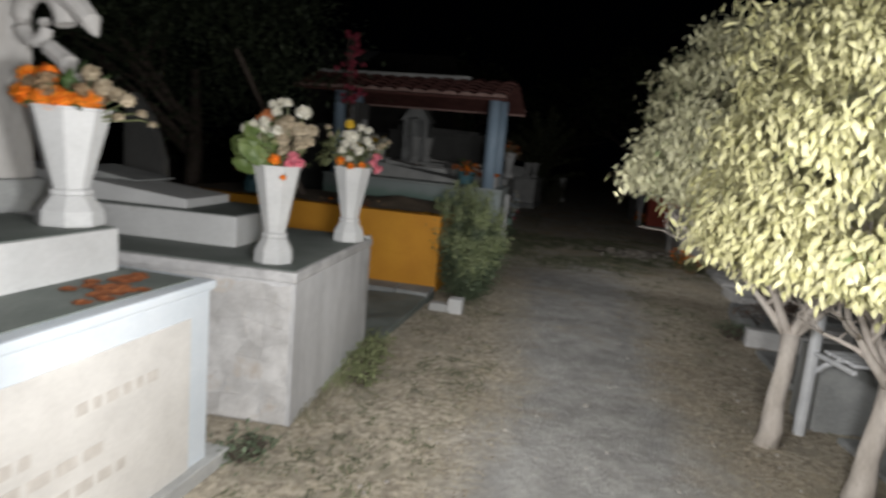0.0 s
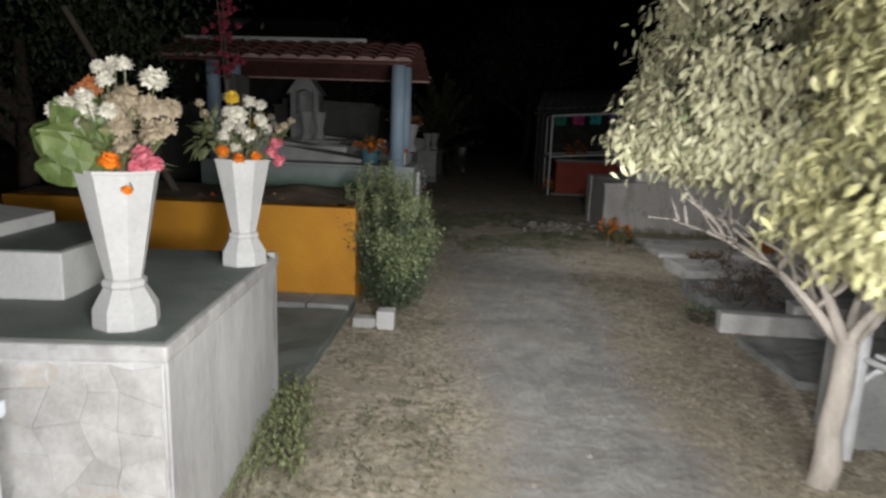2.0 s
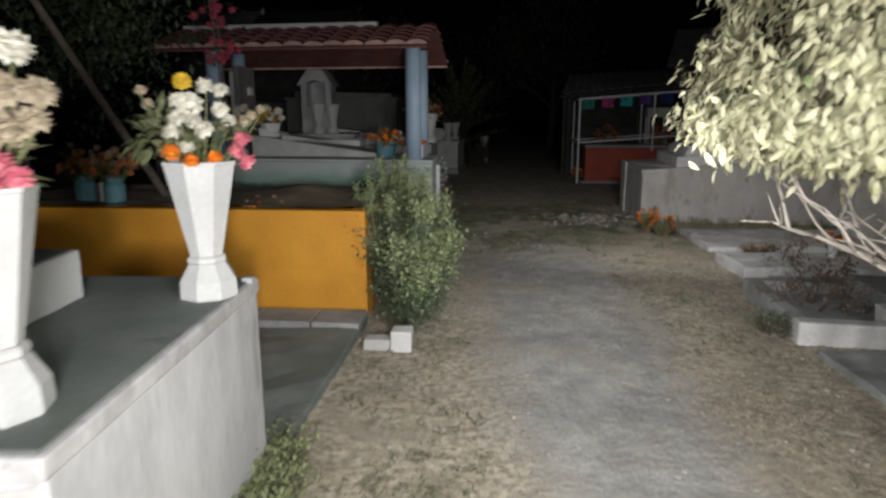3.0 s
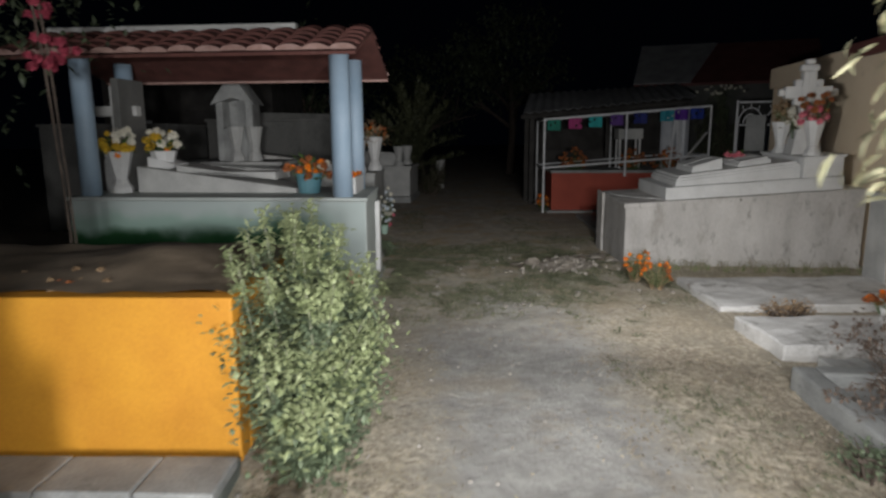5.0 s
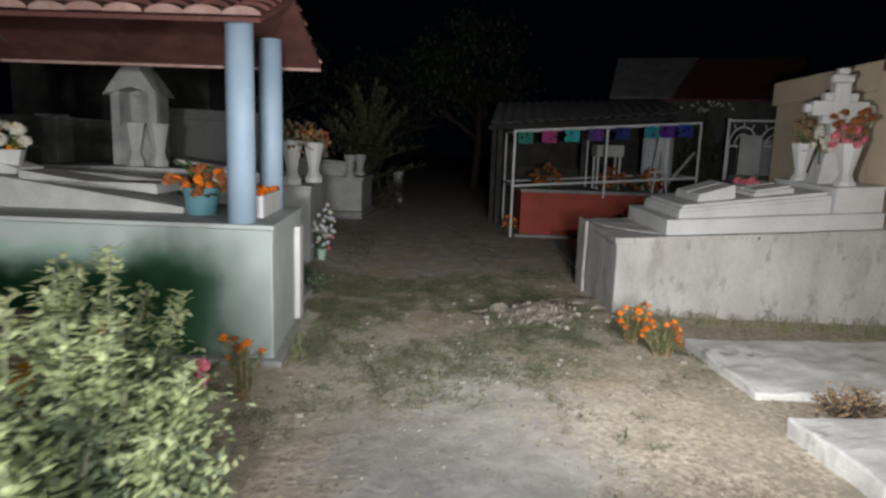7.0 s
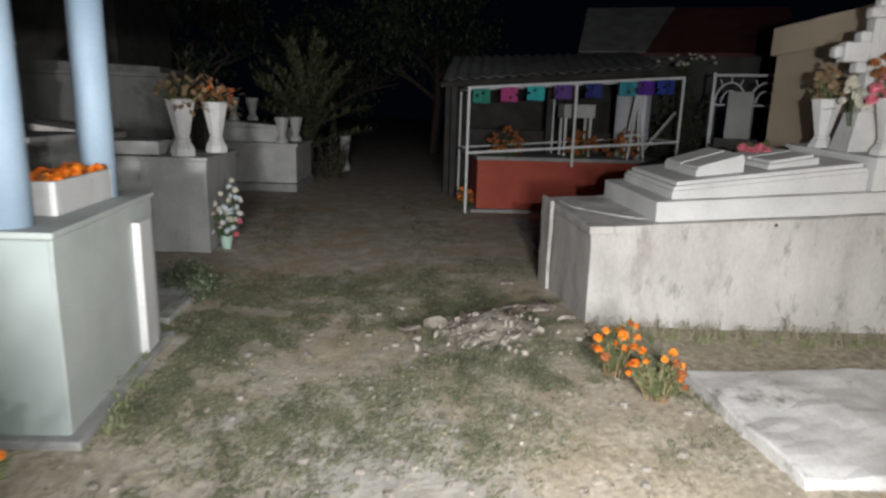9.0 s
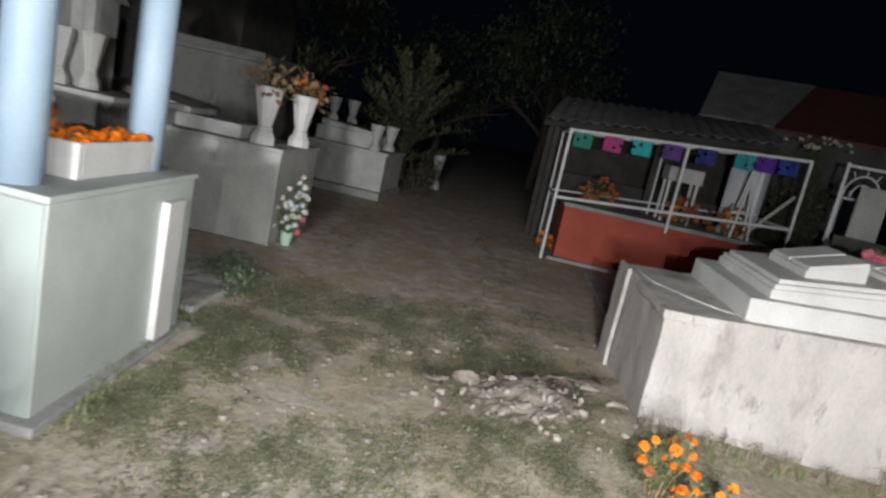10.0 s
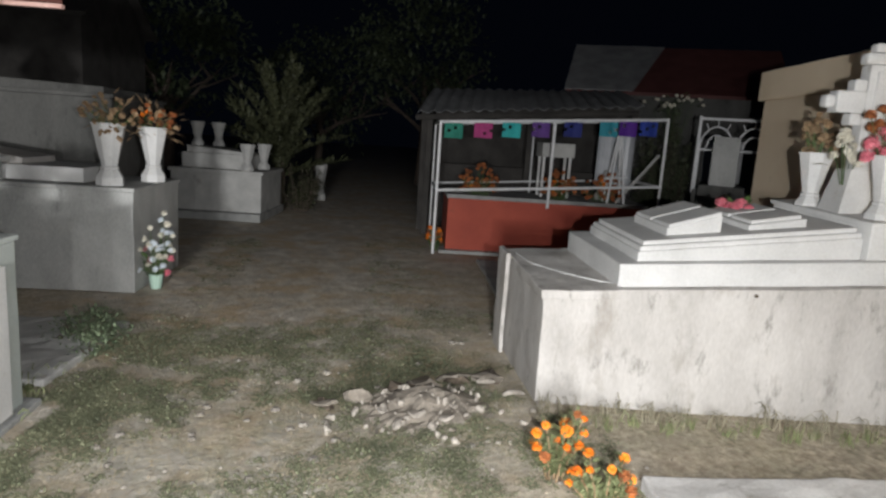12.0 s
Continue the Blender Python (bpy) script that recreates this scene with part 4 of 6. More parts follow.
# cloth flowers standing against the cement tomb
pot = thing("flower_pot", 1.41, 13.98, 0, 0, "small teal and white flower pot on the ground", "pot")
part("pot", loft([ring(0.05, -0.01, 12), ring(0.07, 0.13, 12), ring(0.074, 0.14, 12), ring(0.06, 0.14, 12), ring(0.055, 0.10, 12)]), M_MINT, pot)
bouquet("cloth_flowers", 1.41, 13.98, 0.18, [(M_PETW, "white cloth flowers", 12, 0.05, 0.05, 0.62, 0.19), (M_BLUEWHITE, "greyed cloth flowers", 12, 0.05, 0.0, 0.6, 0.19), (M_PETP, "pink cloth flowers", 4, 0.055, -0.1, 0.4, 0.19)], "white and pink cloth flowers leaning on the cement tomb", 33, "flowers in vases", 16, 0.14)


# ---- things under the pavilion ----
planter = thing("planter", 0.72, 10.63, 0.991, 11, "white cement planter full of marigolds", "planter")
for name, b in (("front_side", (-0.14, 0.10, -0.36, -0.33)), ("back_side", (-0.14, 0.10, 0.30, 0.33)), ("long_side", (0.07, 0.10, -0.329, 0.299)), ("long_side", (-0.14, -0.11, -0.329, 0.299))):
    part(name, box(*b, 0, 0.17, 0.006), M_WHITE, planter)
part("soil", box(-0.109, 0.069, -0.329, 0.299, 0.0, 0.14, 0), M_SOIL, planter)
rng = random.Random(9)
for i in range(60):
    blossom(planter, M_PETO if i % 4 else M_DRYRED, Vector((rng.uniform(-0.1, 0.07), rng.uniform(-0.32, 0.29), rng.uniform(0.145, 0.185))), 0.036, rng)
M_BUCKET = mat("blue_plastic", (0.10, 0.24, 0.29), (0.16, 0.33, 0.38), 4, 0.35, 0.02)
bucket = thing("plastic_bucket", 0.28, 10.55, 0.991, 0, "blue plastic bucket with marigolds standing in the pavilion", "bucket")
part("bucket_body", loft([ring(0.11, 0, 20), ring(0.14, 0.20, 20), ring(0.146, 0.21, 20), ring(0.13, 0.21, 20), ring(0.12, 0.13, 20)]), M_BUCKET, bucket)
part("water", loft([ring(0.118, 0.15, 20), ring(0.119, 0.16, 20)]), M_BUCKET, bucket)
bouquet("marigold_bouquet", 0.28, 10.55, 1.15, [(M_DRYRED, "wilting rust marigolds", 16, 0.055, 0.0, 0.22, 0.26), (M_PETO, "orange marigolds", 7, 0.05, 0.06, 0.24, 0.2), (M_PETW, "white blossoms", 2, 0.05, 0.1, 0.24, 0.2)], "wilting orange marigolds in a blue bucket", 41, "flowers in vases", 24, 0.22)
for x, y, s in ((-1.72, 11.10, 42), (-1.30, 11.25, 43)):
    vase(x, y, 0.991, 0.44, 0.15, "white vase on the pavilion's tomb", "vases in the pavilion")
    bouquet("chrysanthemum_bouquet", x, y, 1.40, [(M_PETW, "white chrysanthemums", 7, 0.075, 0.08, 0.3, 0.17), (M_PETY, "yellow chrysanthemums", 6, 0.075, 0.04, 0.26, 0.18), (M_PETO, "orange marigolds", 4, 0.05, -0.02, 0.05, 0.13)], "yellow and white chrysanthemums in a white vase", s, "flowers in vases", 24, 0.18)
cr = thing("small_cross", -1.78, 11.45, 0.991, 16, "white carved cross on a stone foot", "cross")
part("foot", box(-0.15, 0.15, -0.12, 0.12, 0, 0.35), M_WHITE, cr)
part("upright", box(-0.06, 0.06, -0.05, 0.05, 0.351, 1.15), M_CONCW, cr)
for x0, x1 in ((-0.24, -0.061), (0.061, 0.24)):
    part("arm", box(x0, x1, -0.05, 0.05, 0.82, 0.93), M_CONCW, cr)


# ---- cross and vases on the stepped tomb ----


def stone_cross():
    ob = thing("stone_cross", 6.32, 10.66, 1.25, 18, "white stone cross with trefoil ends on a tapered base", "cross")
    part("base", loft([[(-0.22, -0.16, 0), (0.22, -0.16, 0), (0.22, 0.16, 0), (-0.22, 0.16, 0)], [(-0.13, -0.10, 0.42), (0.13, -0.10, 0.42), (0.13, 0.10, 0.42), (-0.13, 0.10, 0.42)]]), M_WHITE, ob)
    part("upright", box(-0.085, 0.085, -0.06, 0.06, 0.421, 1.20), M_WHITE, ob)
    part("rib", box(-0.03, 0.03, -0.075, -0.061, 0.45, 1.15, 0.004), M_WHITE, ob)
    for s in (-1, 1):
        part("arm", box(min(s * 0.086, s * 0.30), max(s * 0.086, s * 0.30), -0.06, 0.06, 0.84, 1.0), M_WHITE, ob)
        part("arm_end", box(min(s * 0.301, s * 0.38), max(s * 0.301, s * 0.38), -0.05, 0.05, 0.87, 0.97, 0.03), M_WHITE, ob)
        part("arm_step", box(min(s * 0.087, s * 0.18), max(s * 0.087, s * 0.18), -0.055, 0.055, 1.001, 1.09, 0.015), M_WHITE, ob)
        part("arm_step", box(min(s * 0.087, s * 0.18), max(s * 0.087, s * 0.18), -0.055, 0.055, 0.75, 0.839, 0.015), M_WHITE, ob)
    part("head", box(-0.12, 0.12, -0.055, 0.055, 1.201, 1.29, 0.03), M_WHITE, ob)
    part("finial", box(-0.06, 0.06, -0.05, 0.05, 1.291, 1.36, 0.025), M_WHITE, ob)
    ob.scale = (0.9, 0.9, 0.9)


stone_cross()
for x, y, s in ((6.26, 10.98, 51), (6.20, 10.36, 52)):
    vase(x, y, 1.30, 0.43, 0.125, "white faceted vase beside the stone cross", "vases by the cross")
bouquet("dried_bouquet", 6.26, 10.98, 1.71, [(M_DRY, "brown dried blossoms", 16, 0.05, 0.0, 0.35, 0.16)], "brown dried flowers in a white vase", 51, "flowers in vases", 20, 0.18, M_DRY)
bouquet("pink_bouquet", 6.20, 10.36, 1.71, [(M_PETP, "pink cloth roses", 8, 0.06, 0.0, 0.2, 0.16), (M_DRYRED, "rust dried blossoms", 12, 0.055, 0.12, 0.42, 0.18)], "pink cloth roses and rust-brown flowers in a white vase", 52, "flowers in vases", 14, 0.16, M_DRY)
bouquet("white_ribbon_flowers", 6.17, 10.64, 1.62, [(M_PETW, "white cloth roses", 6, 0.06, 0.05, 0.3, 0.10)], "white cloth roses tied to the stone cross", 53, "flowers in vases", 8, 0.1, M_PETW)
bouquet("pink_flowers", 5.72, 11.10, 1.27, [(M_PETP, "pink cloth roses", 8, 0.06, 0.0, 0.07, 0.13)], "pink cloth roses lying on the stepped tomb", 54, "flowers in vases", 8, 0.12)


# ---- inside the steel frame ----
def flag(x, material, label, w=0.26):
    ob = thing("paper_banner", 4.86, 15.93, 0, 14, label, "banner", "paper banners on the steel frame")
    top = 1.87 + 0.075 * x
    bm = bmesh.new()
    nx, nz = 6, 5
    g = [[bm.verts.new((x + w * i / nx, 0.035 + 0.012 * math.sin(i * 1.4 + x * 9), top - 0.21 * k / nz)) for i in range(nx + 1)] for k in range(nz + 1)]
    for k in range(nz):
        for i in range(nx):
            if (i * 7 + k * 5 + int(x * 20)) % 9 == 0 and 0 < k < nz - 1:
                continue
            bm.faces.new((g[k][i], g[k][i + 1], g[k + 1][i + 1], g[k + 1][i]))
    part("paper", bm, material, ob)


for x, c, word in ((0.06, (0.02, 0.22, 0.16), "dark green"), (0.48, (0.42, 0.05, 0.20), "magenta"), (0.88, (0.03, 0.42, 0.42), "turquoise"), (1.30, (0.12, 0.05, 0.25), "purple"),
                   (1.76, (0.02, 0.03, 0.18), "navy blue"), (2.28, (0.03, 0.28, 0.36), "teal"), (2.56, (0.10, 0.02, 0.30), "violet"), (2.86, (0.02, 0.05, 0.32), "royal blue")):
    flag(x, mat("paper_" + word.replace(" ", "_"), tuple(v * 0.7 for v in c), c, 8, 0.8, 0), word + " cut-paper banner hanging from the steel frame")
for x, y, s in ((5.6, 16.1, 61), (6.75, 15.85, 62), (7.45, 15.75, 63)):
    bouquet("marigold_heap", x, y, 0.90, [(M_DRYRED, "rust marigolds", 30, 0.05, 0.0, 0.44, 0.32), (M_PETO, "orange marigolds", 2, 0.05, 0.05, 0.4, 0.2)], "heap of rust-brown marigolds on the red tomb", s, "flowers on the red tomb", 14, 0.2, M_DRY)
tb = thing("small_table", 6.9, 16.35, 0.86, 14, "small white table on the red tomb", "table")
part("tabletop", box(-0.25, 0.24, -0.2, 0.2, 0.78, 0.83), M_CONCW, tb)
part("cloth", roughen(box(-0.26, 0.25, -0.215, 0.215, 0.62, 0.836, 0.01), 0.012, 9, 1), M_CONCW, tb, "white cloth hanging over the table")
for x in (-0.21, 0.20):
    for y in (-0.16, 0.16):
        part("leg", box(x - 0.02, x + 0.02, y - 0.02, y + 0.02, 0, 0.779), M_WHITE, tb)
rack = thing("folding_rack", 7.55, 15.62, 0.86, 14, "white folding rack standing on the red tomb", "rack")
for y in (-0.10, 0.10):
    part("leg", tube([(-0.12, y, 0), (0.0, y * 0.4, 1.02)], 0.018, 5), M_STEEL, rack)
    part("leg", tube([(0.14, y, 0), (0.02, y * 0.4, 1.02)], 0.018, 5), M_STEEL, rack)
part("crossbar", tube([(-0.16, 0, 0.36), (0.18, 0, 0.40)], 0.018, 5), M_STEEL, rack)
plank = thing("leaning_plank", 7.95, 15.55, 0.86, 14, "pale plank leaning inside the steel frame", "plank")
part("plank", tube([(-0.35, -0.02, 0.0), (0.28, 0.1, 0.75)], 0.028, 4), M_CONCW, plank)
bm = loft([ring(r, z, 12) for r, z in ((0.10, 0), (0.09, 0.08), (0.055, 0.2), (0.07, 0.32), (0.035, 0.38), (0.045, 0.43), (0.02, 0.48))])
me = bpy.data.meshes.new("statue")
bm.to_mesh(me)
bm.free()
me.materials.append(M_CEMENT)
st = smooth(new("statue", me))
st.matrix_basis = pose(7.55, 16.0, 0.86, 0, 10, 0)
tagged(st, "small white plaster figure on the red tomb", "statue")
sheet = thing("plastic_sheet", 4.86, 15.93, 0, 14, "grey plastic sheet hung at the end of the steel frame", "sheet")
bm = bmesh.new()
g = [[bm.verts.new((2.62 + 0.6 * i / 12, 1.15 + 0.03 * math.sin(i * 1.1), 1.0 + 1.05 * k / 6 + 0.04 * (i / 12))) for i in range(13)] for k in range(7)]
for k in range(6):
    for i in range(12):
        bm.faces.new((g[k][i], g[k][i + 1], g[k + 1][i + 1], g[k + 1][i]))
part("sheet", bm, mat("dusty_plastic", (0.40, 0.42, 0.45), (0.58, 0.60, 0.63), 3, 0.4, 0.05), sheet).modifiers.new("thickness", "SOLIDIFY").thickness = 0.004
bouquet("marigold_heap", 4.98, 16.25, 0.02, [(M_PETO, "orange marigolds", 7, 0.05, 0.05, 0.4, 0.12), (M_DRYRED, "rust marigolds", 8, 0.05, 0.05, 0.4, 0.14)], "orange marigolds standing at the end of the red tomb", 64, "flowers on the red tomb", 20, 0.14)

# ---- slabs and kerbs beside the path ----
M_WASHED = mat("patchy_whitewash", (0.44, 0.43, 0.415), (0.70, 0.69, 0.675), 5, 0.9, 0.4, (0.20, 0.19, 0.17), 3.5, 0.56)
low_slab("white_slab", 3.56, 7.42, 10, 0, 1.5, 0, 0.74, 0.11, M_WASHED, "low worn whitewashed grave slab beside the path", 5)
low_slab("cement_slab", 3.90, 8.62, 12, 0, 2.1, 0, 1.15, 0.06, M_WASHED, "low cracked pale cement slab before the stepped tomb", 7)
low_slab("cement_slab", 3.62, 6.95, 10, 0, 0.9, 0, 0.3, 0.07, M_CONCW, "broken strip of cement between two graves", 9)
low_slab("cement_slab", 0.05, 11.75, 14, -0.3, 1.05, 0, 1.25, 0.04, M_CONCW, "low pale cement slab before the cement tomb", 11)
low_slab("cement_slab", 4.75, 13.0, 14, 0, 0.8, 0, 2.4, 0.03, M_CONC, "flat grey cement apron before the red tomb", 13)
low_slab("cement_slab", 2.42, 2.2, 4, 0, 2.2, 0, 1.5, 0.03, M_CONC, "flat grey cement apron under the ficus trees", 15)
low_slab("cement_slab", 2.72, 4.6, 10, 0, 1.6, 0, 0.95, 0.03, M_CONC, "flat grey cement apron before the kerbed grave", 17)


def kerbed_grave():
    ob = thing("kerbed_grave", 2.88, 5.72, 0, 17, "kerbed grave plot with a whitewashed cracked kerb", "grave")
    part("kerb", roughen(box(0, 2.2, 0, 0.14, -0.03, 0.15, 0.02), 0.012, 4, 1), M_WASHED, ob)
    part("kerb", roughen(box(0, 0.14, 0.141, 1.35, -0.03, 0.13, 0.02), 0.012, 4, 2), M_CONC, ob)
    part("kerb", roughen(box(0.141, 2.2, 1.21, 1.35, -0.03, 0.14, 0.02), 0.012, 4, 3), M_CONC, ob)
    part("infill", roughen(box(0.141, 2.2, 0.141, 1.209, -0.03, 0.05, 0.0), 0.01, 4, 3), M_CONC, ob)
    part("block", roughen(box(0.62, 1.5, 0.16, 0.34, 0.05, 0.22, 0.015), 0.02, 5, 4), M_WASHED, ob, "broken white block")
    part("inner_slab", box(0.75, 2.15, 0.45, 1.15, 0.05, 0.24, 0.02), M_CONC, ob)


kerbed_grave()


def grey_box_tomb():
    ob = thing("cement_tomb", 2.45, 3.95, 0, 6, "plain grey cement grave wall behind the ficus trunks", "tomb")
    part("body", box(0, 2.2, -0.1, 0.22, -0.03, 0.50, 0.015), M_CONC, ob)
    part("lid", box(0.3, 2.1, -0.05, 0.18, 0.501, 0.64, 0.02), M_CONC, ob)


grey_box_tomb()


def steel_bench():
    ob = thing("steel_bench", 2.33, 3.78, 0, 3, "white painted steel bench with slats behind the ficus trunk", "bench")
    for x in (0.0, 1.5):
        part("post", tube([(x, 0, -0.03), (x, 0, 0.95)], 0.036, 10), M_STEEL, ob)
        part("brace", tube([(x, 0, 0.38), (x + 0.06, -0.03, 0.46), (x + 0.16, -0.08, 0.53)], 0.016, 6), M_STEEL, ob)
    for i in range(4):
        part("slat", box(0.04, 1.5, -0.10 - 0.085 * i, -0.04 - 0.085 * i, 0.545 + 0.004 * i, 0.565 + 0.004 * i, 0.004), M_STEEL, ob)
    part("seat_rail", tube([(0, -0.02, 0.53), (0.02, -0.40, 0.54)], 0.016, 6), M_STEEL, ob)


steel_bench()

# planter box and stone strip on the slab before the orange tomb
pb = thing("cement_box", -0.80, 5.90, 0.045, 12, "small pale blue cement box filled with soil", "planter")
for name, b in (("side", (-0.03, 0.0, -0.9, 0.0)), ("side", (-0.55, -0.52, -0.9, 0.0)), ("end", (-0.519, -0.031, -0.03, 0.0)), ("end", (-0.519, -0.031, -0.9, -0.87))):
    part(name, box(*b, 0, 0.27, 0.006), M_BLUEWHITE, pb)
part("soil", box(-0.519, -0.031, -0.869, -0.031, 0, 0.22, 0), M_SOIL, pb)
strip = thing("stone_strip", -0.12, 6.28, 0.04, 12.5, "row of flat kerb stones at the foot of the orange tomb", "kerb")
rng = random.Random(3)
x = 0.0
while x > -2.2:
    w = rng.uniform(0.3, 0.55)
    part("kerb_stone", roughen(box(x - w + 0.012, x, 0, 0.32, 0, 0.055, 0.012), 0.006, 4, x), M_CONC, strip)
    x -= w

# things lying on the orange tomb
can = thing("tin_can", -2.22, 7.55, 0.842, 0, "shiny tin can used as a flower holder", "can")
part("can_body", loft([ring(0.055, 0, 16), ring(0.055, 0.15, 16), ring(0.058, 0.152, 16), ring(0.05, 0.152, 16), ring(0.05, 0.05, 16)]), mat("tin", (0.45, 0.44, 0.42), (0.6, 0.59, 0.57), 8, 0.3, 0.02, metal=0.9), can)
for x, y in ((-2.05, 7.35), (-2.35, 7.55)):
    jar = thing("plastic_jar", x, y, 0.832, 0, "blue-grey plastic jar standing on the orange tomb", "jar")
    part("jar_body", loft([ring(0.08, 0, 16), ring(0.085, 0.16, 16), ring(0.06, 0.2, 16), ring(0.06, 0.22, 16)]), M_BUCKET, jar)
    part("lid", loft([ring(0.065, 0.221, 16), ring(0.065, 0.245, 16)]), M_GREYWALL, jar)
pole = thing("wooden_pole", -1.75, 7.75, 0.817, 0, "grey wooden pole leaning over the orange tomb", "pole")
part("pole", tube([(0, 0, 0), (-0.42, -0.15, 0.85), (-0.8, -0.3, 1.65)], [0.035, 0.032, 0.028], 8), M_DARKBARK, pole)
for i, (x, y) in enumerate(((-0.85, 7.25), (-0.55, 7.55), (-1.35, 7.35))):
    bouquet("wilted_flowers", x, y, 0.852, [(M_DRYRED, "wilted marigolds", 3, 0.04, -0.03, 0.03, 0.2), (M_PETO, "orange marigolds", 1, 0.04, -0.03, 0.03, 0.2), (M_DRY, "dry blossoms", 5, 0.04, -0.03, 0.04, 0.22)], "wilted marigolds lying on the soil of the orange tomb", 71 + i, "flowers on the orange tomb", 12, 0.2, M_DRY, stem=0.0, size=0.05, tilt=(-0.1, 0.12))
for x, y, k in ((-2.05, 7.35, 74), (-2.35, 7.55, 75)):
    bouquet("dried_bouquet", x, y, 1.067, [(M_DRYRED, "rust dried blossoms", 12, 0.05, 0.02, 0.22, 0.2), (M_DRY, "dry blossoms", 8, 0.045, 0.05, 0.28, 0.2)], "rust-brown dried flowers in a plastic jar", k, "flowers in vases", 24, 0.18, M_OLIVE, size=0.08)
hs = thing("leaning_headstone", -3.4, 6.7, 0, 20, "leaning grey headstone with a broken top", "headstone")
bm = loft([[Vector((x, -0.05, z)) for x, z in ((0, 0), (0.55, 0), (0.5, 1.2), (0.32, 1.62), (0.1, 1.85), (0.0, 1.6))], [Vector((x, 0.05, z)) for x, z in ((0, 0), (0.55, 0), (0.5, 1.2), (0.32, 1.62), (0.1, 1.85), (0.0, 1.6))]])
part("stone_panel", bm, M_GREYWALL, hs)

# fallen petals on the inscribed tomb
fp = thing("fallen_petals", -1.28, 2.45, 0.914, 0, "fallen rust-orange petals on the inscribed tomb", "petals")
rng = random.Random(17)
for i in range(26):
    o = blossom(fp, M_DRYRED, Vector((rng.gauss(0, 0.05), rng.gauss(0, 0.14), 0.006)), 0.035, rng)
    o.matrix_basis = Matrix.Translation(o.matrix_basis.translation) @ Matrix.Diagonal((0.04, 0.035, 0.008, 1))

# carved headstone on the inscribed tomb
ch = thing("carved_headstone", -2.12, 2.98, 1.10, 14, "pale carved headstone with a scrolled bracket", "headstone")
part("pillar", box(-0.28, 0.10, -0.10, 0.10, 0, 1.35, 0.015), M_WORN, ch)
part("base_course", box(-0.32, 0.14, -0.14, 0.14, 0.0, 0.16, 0.02), M_CONC, ch)
part("scroll", tube([(0.24 + r * math.cos(a), 0, 0.86 + 1.1 * r * math.sin(a)) for a, r in [(0.42 * k, 0.15 - 0.0075 * k) for k in range(17)]], [0.045 - 0.0012 * k for k in range(17)], 8), M_WORN, ch)
part("wing", tube([(0.16, 0, 1.02), (0.30, 0, 1.02), (0.42, 0, 0.97), (0.52, 0, 0.88), (0.55, 0, 0.82)], [0.05, 0.062, 0.058, 0.046, 0.012], 8), M_WORN, ch)
part("wing", tube([(0.30, 0, 0.76), (0.40, 0, 0.70), (0.44, 0, 0.58), (0.40, 0, 0.48)], [0.04, 0.045, 0.035, 0.01], 8), M_WORN, ch)


# ---- plants ----
M_VARI = mat("variegated_leaves", (0.50, 0.48, 0.21), (0.79, 0.745, 0.45), 18, 0.5, 0, (0.17, 0.26, 0.07), 5, 0.62, spread=0.22)
# darker leaves for the far ficus: the near crown's shade put into the colour
M_VARI_SHADED = mat("variegated_shaded_leaves", (0.32, 0.31, 0.175), (0.58, 0.555, 0.375), 18, 0.6, 0, (0.15, 0.20, 0.08), 6, 0.57, spread=0.25)
M_BUSH = mat("dusty_green_leaves", (0.08, 0.112, 0.064), (0.205, 0.255, 0.155), 12, 0.55, 0, spread=0.35)
M_BUSHTIP = mat("pale_young_leaves", (0.19, 0.235, 0.10), (0.37, 0.41, 0.23), 12, 0.55, 0, spread=0.25)
M_HEDGE = mat("hedge_leaves", (0.05, 0.062, 0.034), (0.12, 0.14, 0.085), 6, 0.6, 0, spread=0.4)
M_STALK = mat("grey_green_stalks", (0.16, 0.17, 0.11), (0.34, 0.35, 0.25), 20, 0.8, 0)
M_NIGHT = mat("dark_tree_leaves", (0.032, 0.045, 0.024), (0.07, 0.088, 0.045), 6, 0.6, 0, spread=0.4)
M_NIGHTFAR = mat("olive_tree_leaves", (0.036, 0.042, 0.02), (0.075, 0.08, 0.04), 6, 0.6, 0, spread=0.4)


def branch(bm, rng, p, d, length, r, depth, tips):
    pts, radii = [p], [r]
    for i in range(4):
        d = (d + Vector((rng.uniform(-1, 1), rng.uniform(-1, 1), rng.uniform(-0.6, 0.8))) * 0.22).normalized()
        p = p + d * length / 4
        pts.append(p)
        radii.append(r * (1 - 0.17 * (i + 1)))
    tube(pts, radii, 7 if r > 0.02 else 5, bm)
    tips.append(p)
    if depth:
        for i in range(3):
            side = Vector((rng.uniform(-1, 1), rng.uniform(-1, 1), rng.uniform(-0.15, 0.7))).normalized()
            branch(bm, rng, pts[rng.choice((2, 3, 4))], (d * 0.7 + side).normalized(), length * 0.66, r * 0.5, depth - 1, tips)


